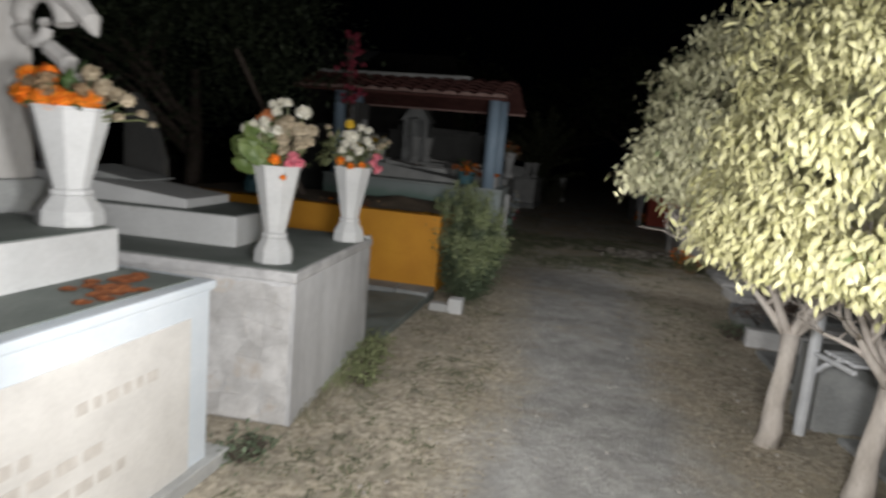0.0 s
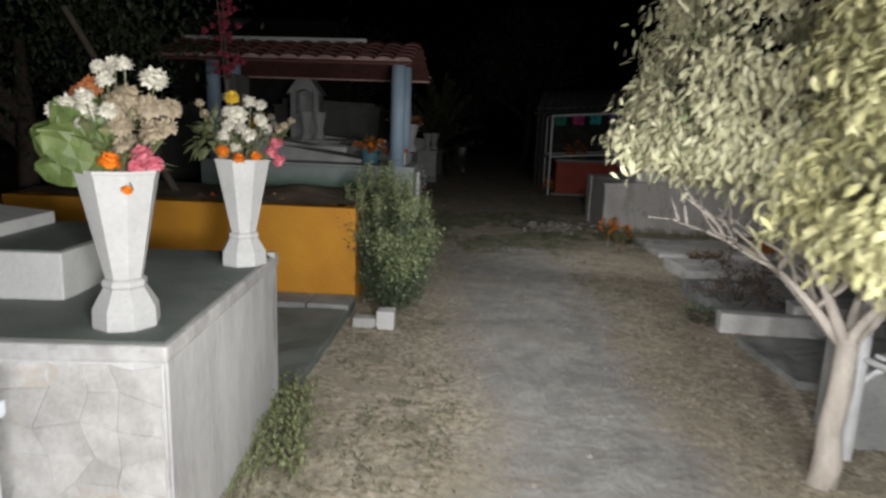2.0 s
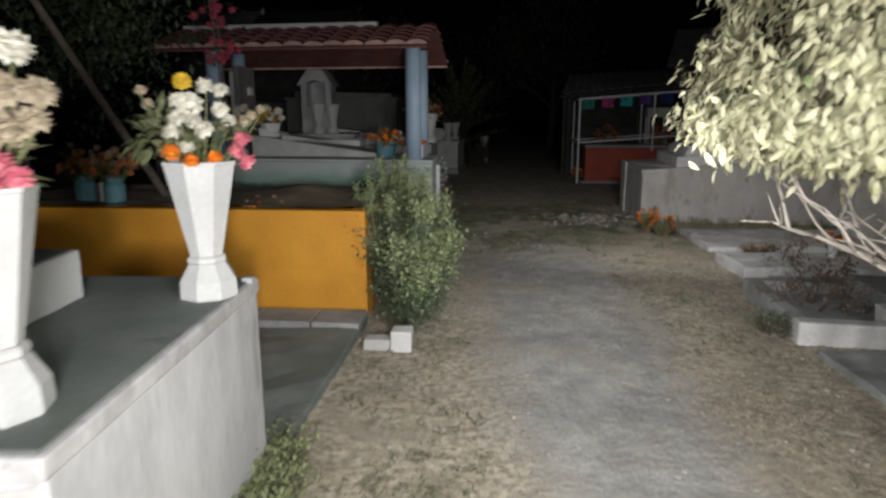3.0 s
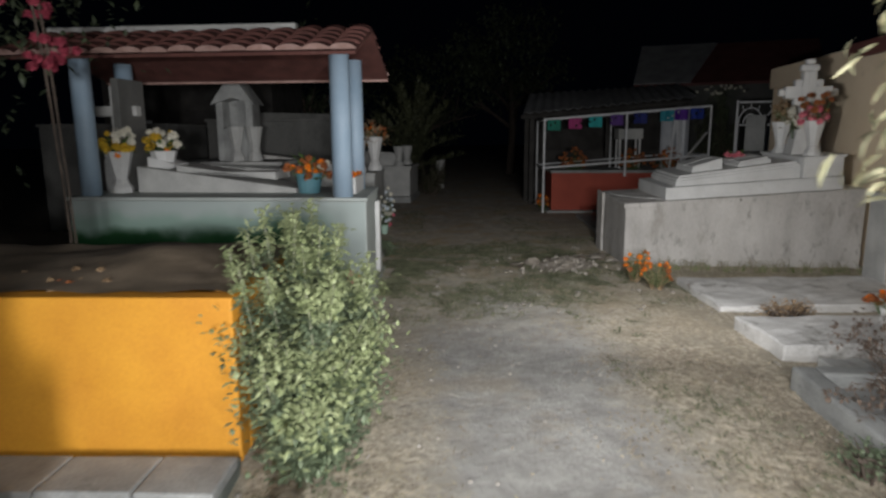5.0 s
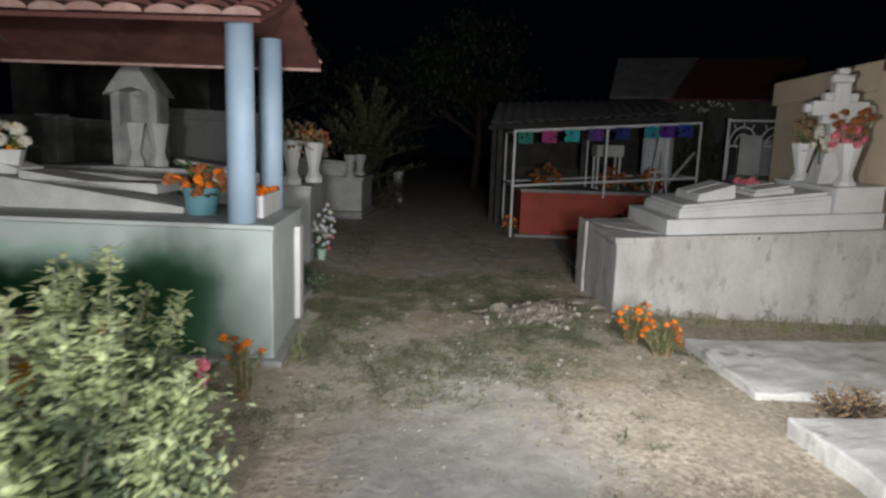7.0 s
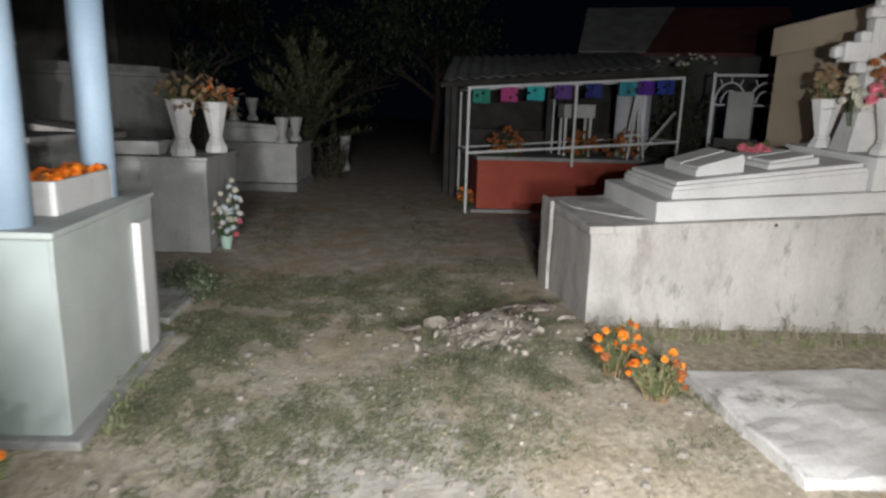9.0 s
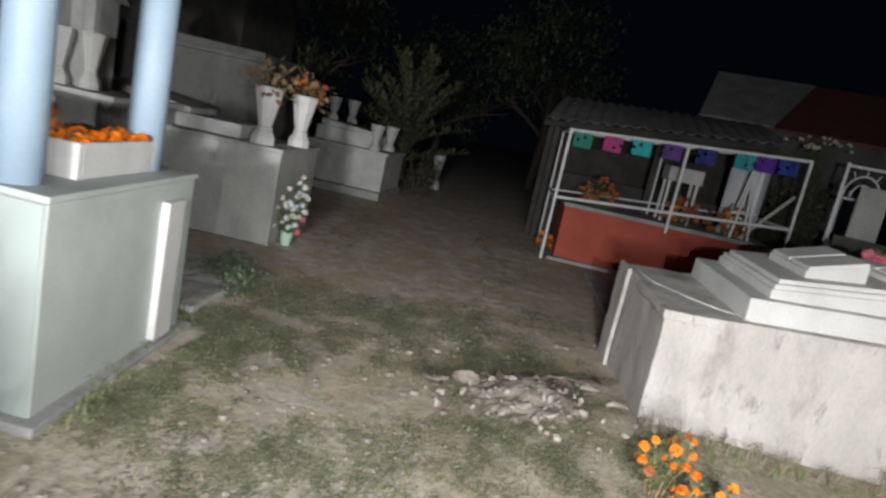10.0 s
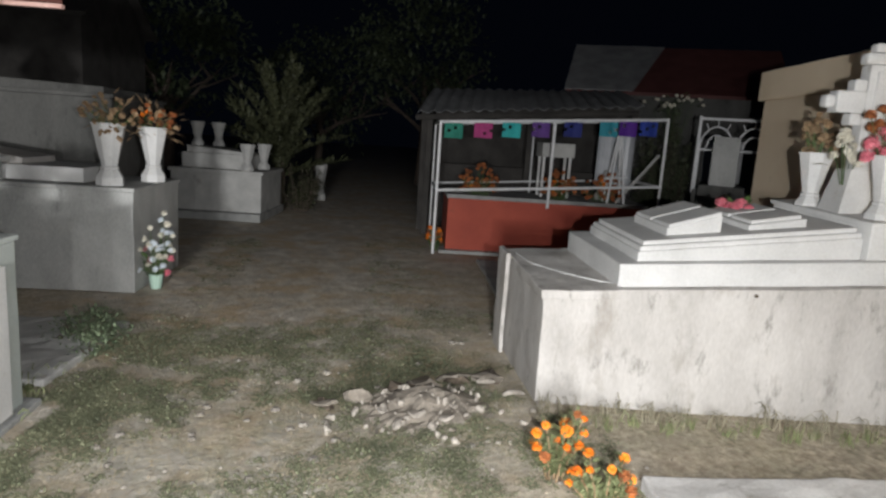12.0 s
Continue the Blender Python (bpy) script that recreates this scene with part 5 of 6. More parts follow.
def curled_leaf(bm, at, aim, face, length, width, droop):
    """A broad leaf of eight faces, arching over along its length and folded along its rib."""
    aim = aim.normalized()
    side = aim.cross(face)
    side = side.normalized() if side.length > 0.01 else Vector((1, 0, 0))
    nrm = side.cross(aim)
    rows = []
    for f, w in ((0.0, 0.10), (0.33, 0.9), (0.68, 0.8), (1.0, 0.05)):
        p = at + aim * length * f - nrm * length * droop * (f - 0.35) ** 2
        rows.append([bm.verts.new(p - side * w * width * 0.5 - nrm * width * 0.16 * w), bm.verts.new(p), bm.verts.new(p + side * w * width * 0.5 - nrm * width * 0.16 * w)])
    for p, q in zip(rows, rows[1:]):
        bm.faces.new((p[0], p[1], q[1], q[0]))
        bm.faces.new((p[1], p[2], q[2], q[1]))


def ficus(x, y, trunk_top, cx, cy, cz, rx, up, down, label, material, seed, count, light_below, square=0.0):
    """A clipped ficus: forked pale trunk, bare limbs and a flat-bottomed dome of drooping leaves in tufts."""
    rng = random.Random(seed)
    ob = thing("ficus_tree", x, y, 0, 0, label, "tree", "ficus trees beside the path")
    tx, ty, tz = trunk_top
    bm = tube([(-0.02, 0, -0.05), (0.0, 0, 0.10), (tx * 0.3, ty * 0.4 + 0.01, tz * 0.4), (tx * 0.7, ty * 0.6 - 0.01, tz * 0.7), (tx, ty, tz)], [0.085, 0.062, 0.052, 0.050, 0.054], 12)
    smooth(part("trunk", roughen(bm, 0.012, 7, seed), M_BARK, ob))
    tips = []
    centre = Vector((cx - x, cy - y, cz))
    for i, a in enumerate((0.3, 1.3, 2.3, 3.2, 4.0, 4.9, 5.8)):
        d = (centre + Vector((math.cos(a) * rx * 0.75, math.sin(a) * rx * 0.75, 0.16)) - Vector((tx, ty, tz))).normalized()
        bm = bmesh.new()
        branch(bm, rng, Vector((tx, ty, tz - 0.03)), d, 0.46 if i % 2 else 0.56, 0.032, 3, tips)
        smooth(part("limb", bm, M_BARK, ob))
    leaves = bmesh.new()
    tufts = []
    while len(tufts) < 520:
        v = Vector((rng.gauss(0, 1), rng.gauss(0, 1), rng.gauss(0, 1))).normalized()
        k = rng.uniform(0.84, 1.0) if rng.random() < 0.86 else rng.uniform(0.45, 0.84)
        if v.z < -0.75 and rng.random() < light_below:
            continue
        bulge = 1 + 0.13 * noise.noise(v * 2.4 + Vector((seed, 0, 0))) + 0.05 * noise.noise(v * 6 + Vector((seed, 0, 3)))
        wide = rx * min(1.2, max(0.2, math.hypot(v.x, v.y)) ** -square) if v.z > 0 else rx
        tufts.append((centre + Vector((v.x * wide, v.y * wide, v.z * (up if v.z > 0 else down))) * k * bulge, v))
    for c, v in tufts:
        out = Vector((v.x, v.y, max(0.15, v.z) * 0.8 + 0.15)).normalized()
        for i in range(count // len(tufts)):
            at = c + Vector((rng.gauss(0, 0.055), rng.gauss(0, 0.055), rng.gauss(0, 0.045)))
            aim = out * rng.uniform(0.1, 0.8) + Vector((rng.uniform(-0.6, 0.6), rng.uniform(-0.6, 0.6), rng.uniform(-1.3, -0.35)))
            face = out + Vector((rng.uniform(-0.5, 0.5), rng.uniform(-0.5, 0.5), rng.uniform(-0.2, 0.5)))
            curled_leaf(leaves, at, aim, face, rng.uniform(0.038, 0.062), rng.uniform(0.017, 0.026), rng.uniform(0.3, 1.1))
    smooth(tagged(part("crown", leaves, material, ob), kind="stuff"))
    return ob


ficus(2.03, 3.56, (0.04, 0.05, 0.68), 2.14, 3.95, 1.56, 1.0, 1.08, 0.20, "variegated ficus with a pale forked trunk and clipped crown", M_VARI_SHADED, 5, 26000, 0.7)
ficus(2.20, 2.98, (0.03, -0.03, 0.62), 1.96, 2.52, 1.36, 0.91, 1.15, 0.17, "variegated ficus with bright cream leaves beside the path", M_VARI, 6, 26000, 0.5, 0.4)


def shrub(name, x, y, rx, ry, h, count, size, material, label, seed, tip=None, low=0.05):
    rng = random.Random(seed)
    ob = thing(name, x, y, 0, 0, label, "shrub")
    stems = bmesh.new()
    leaves, tips = bmesh.new(), bmesh.new()
    count_stems = 84 if tip else 46
    for i in range(count_stems):
        a, k = rng.uniform(0, 6.28), math.sqrt(rng.uniform(0.02, 1))
        top = Vector((rx * k * math.cos(a), ry * k * math.sin(a), h * (rng.uniform(0.5, 0.84) if i % 4 else rng.uniform(0.92, 1.08)) * (1 - 0.22 * k * k) * (1 - 0.20 * max(0.0, -k * math.sin(a)))))
        foot = Vector((top.x * 0.45, top.y * 0.55, -0.02))
        mid = foot.lerp(top, 0.55) + Vector((rng.uniform(-0.05, 0.05), rng.uniform(-0.05, 0.05), 0.04))
        if tip:
            part("stem", tube([foot, mid, top], [0.009, 0.007, 0.003], 5), M_STALK, ob)
        else:
            tube([foot, mid, top], [0.008, 0.006, 0.003], 5, stems)
        n = count // count_stems
        for j in range(n):
            f = rng.uniform(low, 1.0) ** 0.8
            p = (foot.lerp(mid, f / 0.55) if f < 0.55 else mid.lerp(top, (f - 0.55) / 0.45)) + Vector((rng.gauss(0, 1), rng.gauss(0, 1), rng.gauss(0, 0.6))) * ((0.068 if tip else 0.052) if i % 4 or f < 0.66 else 0.022)
            d = Vector((rng.uniform(-1, 1), rng.uniform(-1, 1), rng.uniform(-0.3, 0.7)))
            leaf(tips if tip and f > 0.8 else leaves, p, d, size * rng.uniform(0.7, 1.3), size * 0.55 * rng.uniform(0.8, 1.2), 0.35)
    if not tip:
        tagged(part("brush", stems, M_DARKBARK, ob), kind="stuff")
    tagged(part("foliage", leaves, material, ob), kind="stuff")
    if tip:
        tagged(part("young_foliage", tips, tip, ob, "paler young leaves at the tips"), kind="stuff")
    return ob


shrub("roadside_bush", 0.25, 7.15, 0.38, 1.12, 1.22, 36000, 0.044, M_BUSH, "leafy green bush at the end of the orange tomb", 81, M_BUSHTIP)
pt = thing("white_block", 0.17, 6.02, 0, 10, "small white painted stone block at the foot of the bush", "block")
part("block", roughen(box(-0.07, 0.07, -0.06, 0.08, -0.02, 0.13, 0.012), 0.006, 6, 2), M_WHITE, pt)
part("side_stone", roughen(box(-0.26, -0.075, -0.03, 0.09, -0.02, 0.06, 0.015), 0.008, 6, 4), M_CONCW, pt)
ds = thing("dead_shrub", 3.45, 6.35, 0.04, 0, "leafless dry brown shrub in the kerbed grave", "shrub")
rng = random.Random(82)
twigs, dry = bmesh.new(), []
for i in range(9):
    a = rng.uniform(0, 6.28)
    branch(twigs, rng, Vector((0.08 * math.cos(a), 0.06 * math.sin(a), -0.03)), Vector((math.cos(a), math.sin(a), rng.uniform(0.5, 1.6))).normalized(), rng.uniform(0.2, 0.4), 0.007, 2, dry)
tagged(part("brushwood", twigs, M_DARKBARK, ds), kind="stuff")
dead = bmesh.new()
for p in dry:
    for j in range(7):
        leaf(dead, p + Vector((rng.gauss(0, 0.02), rng.gauss(0, 0.02), rng.gauss(0, 0.02))), Vector((rng.uniform(-1, 1), rng.uniform(-1, 1), rng.uniform(-1, 0.5))), 0.045, 0.02, 0.6)
tagged(part("withered_foliage", dead, mat("withered_leaves", (0.10, 0.07, 0.055), (0.22, 0.16, 0.12), 20, 0.9, 0, spread=0.35), ds), kind="stuff")
cup = thing("plastic_cup", 4.75, 7.75, 0.10, 0, "small white plastic cup holding flowers on the white slab", "cup")
part("cup", loft([ring(0.04, 0, 14), ring(0.055, 0.13, 14), ring(0.057, 0.13, 14), ring(0.052, 0.13, 14), ring(0.045, 0.04, 14)]), M_WHITE, cup)
bouquet("marigold_bouquet", 4.75, 7.75, 0.24, [(M_DRYRED, "rust marigolds", 9, 0.045, 0.0, 0.12, 0.15), (M_PETO, "orange marigolds", 5, 0.04, 0.0, 0.12, 0.14)], "orange and rust marigolds in a white cup", 45, "flowers in vases", 18, 0.12, M_OLIVE, size=0.06)
shrub("weed_clump", -0.48, 4.30, 0.14, 0.55, 0.10, 1300, 0.035, M_PALEGREENLEAF, "clump of green weeds at the corner of the marble tomb", 83)
shrub("weed_clump", 2.86, 5.95, 0.12, 0.2, 0.16, 400, 0.035, M_BUSH, "clump of green weeds against the kerb", 84)
shrub("weed_clump", -0.88, 2.92, 0.10, 0.16, 0.05, 260, 0.035, M_BUSH, "low green weeds at the foot of the tombs", 85)
shrub("weed_clump", 1.15, 12.35, 0.22, 0.6, 0.15, 1500, 0.04, M_BUSH, "clump of weeds beside the cement slab", 86)
shrub("dry_weeds", 4.35, 8.35, 0.3, 0.12, 0.14, 400, 0.035, M_DRY, "dry yellow weeds between two grave slabs", 87)
M_WEED = mat("dry_grass_blades", (0.20, 0.18, 0.12), (0.40, 0.37, 0.27), 14, 0.9, 0, spread=0.3)


def tufts(name, places, material, label, seed, tall=0.14):
    """Tufts of arching grass blades in a row."""
    rng = random.Random(seed)
    x0, y0 = places[0]
    ob = thing(name, x0, y0, 0, 0, label, "grass")
    bm = bmesh.new()
    for px, py in places:
        for i in range(rng.randrange(9, 20)):
            a, h = rng.uniform(0, 6.28), tall * rng.uniform(0.4, 1.15)
            d = Vector((math.cos(a), math.sin(a), 0))
            foot = Vector((px - x0 + rng.gauss(0, 0.035), py - y0 + rng.gauss(0, 0.03), -0.015))
            bend = rng.uniform(0.2, 0.9)
            tube([foot, foot + d * h * 0.18 * bend + Vector((0, 0, h * 0.6)), foot + d * h * 0.55 * bend + Vector((0, 0, h * (1.0 - 0.15 * bend))), foot + d * h * 1.0 * bend + Vector((0, 0, h * (1.0 - 0.45 * bend)))], [0.0035, 0.003, 0.0022, 0.001], 3, bm)
    tagged(part("blades", bm, material, ob), kind="stuff")


tufts("dry_weeds", [(4.05 + 2.45 * k / 17 + 0.05 * math.sin(k * 5), 10.70 - 0.79 * k / 17 - 0.05 - 0.06 * (k % 3)) for k in range(18)], M_WEED, "dry weeds along the foot of the stepped tomb", 88)
tufts("green_weeds", [(4.15 + 2.3 * k / 13, 10.50 - 0.74 * k / 13 - 0.07 * (k % 2)) for k in range(14)], M_PALEGREENLEAF, "short green weeds along the foot of the stepped tomb", 98, 0.09)
tufts("tomb_weeds", [(-0.70 + 0.0105 * k, 3.30 + 0.075 * k) for k in range(20)], M_WEED, "dry weeds along the foot of the marble tomb", 97, 0.08)
tufts("tomb_weeds", [(-0.66 + 0.010 * k, 3.75 + 0.075 * k) for k in range(14)], M_PALEGREENLEAF, "green weeds along the foot of the marble tomb", 89, 0.10)
tufts("path_weeds", [(0.98 + 0.05 * math.sin(k * 3), 9.9 + 0.16 * k) for k in range(12)], M_PALEGREENLEAF, "weeds along the foot of the pavilion", 99, 0.10)
shrub("hedge_bush", 9.35, 16.95, 0.62, 0.35, 2.65, 6000, 0.085, M_HEDGE, "dark bush with white blossoms behind the iron fence", 95)
bouquet("white_blossoms", 9.35, 16.85, 2.45, [(M_PETW, "white blossoms", 14, 0.05, 0.0, 0.22, 0.6)], "white blossoms on top of a dark bush", 96, "flowers in vases", 6, 0.3, stem=0.6)
shrub("hedge_bush", 3.35, 20.6, 0.45, 0.5, 1.0, 1200, 0.08, M_NIGHTFAR, "dusty bush beside the far path", 89)


def marigold_plant(x, y, h, n, seed, wide=0.14):
    rng = random.Random(seed)
    ob = thing("marigold_plant", x, y, 0, 0, "orange marigold plant growing beside the path", "flower", "marigold plants")
    leaves = bmesh.new()
    for i in range(n):
        a, k = rng.uniform(0, 6.28), wide * math.sqrt(rng.uniform(0.05, 1))
        p = Vector((k * math.cos(a), k * math.sin(a), h * rng.uniform(0.45, 1)))
        part("stem", tube([(p.x * 0.3, p.y * 0.3, -0.02), (p.x * 0.6, p.y * 0.6, p.z * 0.6), p], 0.004, 4), M_DRY, ob)
        blossom(ob, M_PETO if rng.random() < 0.8 else M_DRYRED, p, 0.031 * rng.uniform(0.75, 1.2), rng)
        for j in range(44):
            f = rng.uniform(0.1, 1.0)
            leaf(leaves, Vector((p.x * f, p.y * f, p.z * f)), Vector((rng.uniform(-1, 1), rng.uniform(-1, 1), rng.uniform(0, 0.8))), 0.06, 0.018)
    tagged(part("foliage", leaves, M_PALEGREENLEAF, ob), kind="stuff")


marigold_plant(3.74, 9.92, 0.32, 17, 91)
marigold_plant(3.80, 9.56, 0.26, 13, 92, 0.17)
marigold_plant(0.66, 9.25, 0.40, 9, 93, 0.16)
bouquet("pink_flowers", 0.55, 8.0, 0.55, [(M_PETP, "pink blossoms", 2, 0.05, 0.0, 0.1, 0.06)], "pink blossoms among the bush", 94, "flowers in vases", 4, 0.08, stem=0.5)


def night_tree(x, y, trunk, h, rx, rz, count, size, label, seed, material):
    rng = random.Random(seed)
    ob = thing("dark_tree", x, y, 0, 0, label, "tree", "trees in the dark")
    smooth(part("trunk", tube([(0, 0, -0.1), (0.05, 0, h * 0.4), (0, 0.1, h * 0.8)], [trunk, trunk * 0.8, trunk * 0.4], 9), M_DARKBARK, ob))
    tips = []
    for i in range(5):
        limbs = bmesh.new()
        a = rng.uniform(0, 6.28)
        branch(limbs, rng, Vector((0.03, 0.03, h * rng.uniform(0.35, 0.6))), Vector((math.cos(a), math.sin(a), 0.7)).normalized(), rx * 0.7, trunk * 0.45, 1, tips)
        part("limb", limbs, M_DARKBARK, ob)
    leaves = bmesh.new()
    clumps = []
    for i in range(70):
        v = Vector((rng.gauss(0, 1), rng.gauss(0, 1), rng.gauss(0, 1))).normalized() * rng.uniform(0.45, 1.0)
        clumps.append(Vector((v.x * rx, v.y * rx, h + v.z * rz)))
    for i in range(count):
        c = rng.choice(clumps)
        at = c + Vector((rng.gauss(0, 0.28), rng.gauss(0, 0.28), rng.gauss(0, 0.22))) * (rx / 2)
        leaf(leaves, at, Vector((rng.uniform(-1, 1), rng.uniform(-1, 1), rng.uniform(-1, 0.4))), size * rng.uniform(0.7, 1.3), size * 0.5, 0.3)
    tagged(part("crown", leaves, material, ob), kind="stuff")


night_tree(-4.0, 9.8, 0.16, 3.0, 2.3, 1.6, 13000, 0.10, "broad dark tree behind the tombs", 101, M_NIGHT)
night_tree(-6.2, 6.6, 0.16, 2.8, 2.0, 1.5, 9000, 0.10, "dark tree at the edge of the graveyard", 102, M_NIGHT)


def feathery_tree(x, y, h, reach, label, seed):
    """A short trunk with upswept sprays, each a rib set with narrow leaflets."""
    rng = random.Random(seed)
    ob = thing("feathery_tree", x, y, 0, 0, label, "tree")
    smooth(part("trunk", tube([(0, 0, -0.1), (0.03, 0, 0.5), (0, 0.03, 1.1)], [0.10, 0.08, 0.06], 9), M_DARKBARK, ob))
    for i in range(48):
        a, e = i * 2.4, rng.uniform(0.15, 1.4)
        out = Vector((math.cos(a), math.sin(a), 0))
        foot = Vector((0, 0, rng.uniform(0.5, 1.1)))
        length = (h - 1.0) * rng.uniform(0.75, 1.1)
        pts = [foot + out * reach * math.cos(e) * f * (0.7 + 0.4 * f) + Vector((0, 0, length * math.sin(e) * (f - 0.18 * f * f * f))) for f in [q / 9 for q in range(10)]]
        bm = tube(pts, [0.016 * (1 - 0.09 * q) for q in range(10)], 4)
        for p, q in zip(pts[1:], pts[2:]):
            for j in range(7):
                at = p.lerp(q, j / 7)
                leaf(bm, at, (q - p).normalized() * 0.9 + Vector((rng.uniform(-1, 1), rng.uniform(-1, 1), rng.uniform(-0.3, 0.8))), rng.uniform(0.16, 0.28), 0.085, 0.3)
        tagged(part("spray", bm, M_NIGHTFAR, ob))


feathery_tree(3.0, 21.3, 3.6, 1.3, "small dark feathery tree beside the far path", 103)
night_tree(8.2, 29.0, 0.2, 4.6, 2.6, 2.0, 2600, 0.25, "tall tree far off in the dark", 104, M_NIGHT)
night_tree(5.2, 34.0, 0.2, 3.4, 2.6, 2.2, 2200, 0.28, "tall tree far off in the dark", 105, M_NIGHT)
night_tree(0.2, 27.0, 0.2, 3.6, 2.4, 1.8, 2000, 0.26, "tall tree far off in the dark", 106, M_NIGHT)

# climbing pink flowers beside the pavilion
cl = thing("bougainvillea", -1.33, 8.5, 0, 0, "tall thin bougainvillea with pink blossoms between two tombs", "shrub")
rng = random.Random(12)
M_BRACT = mat("magenta_bracts", (0.22, 0.025, 0.05), (0.38, 0.06, 0.09), 30, 0.7, 0, spread=0.3)
for i in range(2):
    bm = bmesh.new()
    tube([(0.03 * i, 0, -0.05), (0.03 * i - 0.05, 0.06, 1.2), (0.035 * i - 0.08, 0.03, 2.1), (0.05 * i - 0.12, -0.05, 2.85)], 0.009, 5, bm)
    part("stem", bm, M_DARKBARK, cl)
for i in range(44):
    blossom(cl, M_BRACT, Vector((rng.gauss(-0.02, 0.07), rng.gauss(0, 0.08), rng.uniform(2.05, 2.95))), 0.045, rng)


# ---- rubble beside the stepped tomb ----
def stone_mesh(rng, r):
    bm = bmesh.new()
    bmesh.ops.create_icosphere(bm, subdivisions=1, radius=r)
    s = Vector((rng.uniform(0.7, 1.4), rng.uniform(0.7, 1.2), rng.uniform(0.4, 0.8)))
    for v in bm.verts:
        v.co = Vector((v.co.x * s.x, v.co.y * s.y, v.co.z * s.z)) * rng.uniform(0.75, 1.2)
    return bm


def chunk(a, b, c, rough, seed):
    """A broken lump: an icosphere squeezed to a, b, c and pushed about."""
    bm = bmesh.new()
    bmesh.ops.create_icosphere(bm, subdivisions=2, radius=1.0)
    for v in bm.verts:
        v.co = Vector((v.co.x * a, v.co.y * b, max(-0.6, min(0.7, v.co.z)) * c))
    return roughen(bm, rough, 9, seed)


rb = thing("rubble_heap", 3.32, 10.78, 0, 0, "heap of broken earth and pale stones beside a hole", "rubble")
rng = random.Random(14)
bm = bmesh.new()
n = 28
g = [[bm.verts.new((-0.75 + 1.5 * i / n, -0.5 + 1.0 * j / n, -0.03 + 0.14 * math.exp(-((i / n - 0.5) ** 2 / 0.05 + (j / n - 0.55) ** 2 / 0.06)) + 0.03 * noise.noise(Vector((i * 0.5, j * 0.5, 3))) + 0.012 * noise.noise(Vector((i * 1.7, j * 1.7, 8))))) for i in range(n + 1)] for j in range(n + 1)]
for j in range(n):
    for i in range(n):
        bm.faces.new((g[j][i], g[j][i + 1], g[j + 1][i + 1], g[j + 1][i]))
M_EARTH = mat("loose_earth", (0.14, 0.122, 0.10), (0.30, 0.265, 0.22), 12, 0.95, 0.8)
part("mound", bm, M_EARTH, rb)
M_STONE = mat("pale_stone", (0.19, 0.17, 0.145), (0.40, 0.365, 0.32), 12, 0.9, 0.3, spread=0.3)
pebbles = []
for i in range(9):
    me = bpy.data.meshes.new("stone")
    b = stone_mesh(rng, 0.05)
    b.to_mesh(me)
    b.free()
    me.materials.append(M_STONE)
    pebbles.append(me)
for i in range(120):
    o = new("stone", rng.choice(pebbles))
    o.parent = rb
    k = 0.10 + 0.75 * rng.uniform(0, 1) ** 3
    x, y = rng.gauss(0, 0.34), rng.gauss(-0.12, 0.22)
    z = 0.11 * math.exp(-(x * x / 0.11 + (y - 0.05) ** 2 / 0.06))
    o.matrix_basis = pose(x, y, z, rng.uniform(0, 90), rng.uniform(0, 90), rng.uniform(0, 360)) @ Matrix.Scale(k, 4)
for x, y, a, w in ((-0.12, -0.16, 30, 0.15), (0.05, -0.22, -20, 0.12), (-0.30, -0.05, 60, 0.10), (0.62, 0.1, 15, 0.16), (0.72, -0.08, 70, 0.13), (0.5, 0.3, 0, 0.12)):
    o = part("flat_stone", chunk(w * 0.5, w * 0.32, 0.022, 0.028, x), M_STONE, rb)
    o.matrix_basis = pose(x, y, 0.02 + 0.11 * math.exp(-(x * x / 0.11 + (y - 0.05) ** 2 / 0.06)), rng.uniform(-15, 25), rng.uniform(-15, 15), a)
# the broken crust of the path, lifted at the back of the heap; dark clods stand for the shade in its crevices
for x, y, a, w, lift in ((-0.62, 0.12, 8, 0.15, 18), (-0.40, 0.16, -12, 0.17, 62), (-0.16, 0.24, 14, 0.22, 20), (0.06, 0.32, -8, 0.26, 30), (0.30, 0.40, 6, 0.28, 36), (0.52, 0.34, -16, 0.22, 24)):
    o = part("earth_crust", chunk(w * 0.5, 0.085, 0.022, 0.05, x), M_EARTH, rb)
    o.matrix_basis = pose(x, y, 0.035, -lift, rng.uniform(-8, 8), a)
    o = part("earth_clod", roughen(stone_mesh(rng, w * 0.42), 0.04, 14, x), M_SOIL, rb)
    o.matrix_basis = pose(x + 0.02, y + 0.05, 0.0, rng.uniform(-30, 30), 0, a)


# ---- litter, grass and pebbles on the ground ----
def scatter(name, label, category, material, count, seed, make, region, patchy=0.0):
    rng = random.Random(seed)
    bm = bmesh.new()
    made = 0
    while made < count:
        x, y = region(rng)
        if blocked(x, y) or (patchy and noise.noise(Vector((x * 1.1, y * 1.1, seed))) + 0.6 * noise.noise(Vector((x * 4.1, y * 4.1, seed + 9))) + 0.35 * noise.noise(Vector((x * 11, y * 11, seed + 5))) < patchy - 1 + rng.uniform(-0.16, 0.26)):
            continue
        make(bm, rng, Vector((x, y, ground_z(x, y))))
        made += 1
    me = bpy.data.meshes.new(name)
    bm.to_mesh(me)
    bm.free()
    me.materials.append(material)
    tagged(new(name, me), label, category, kind="stuff")


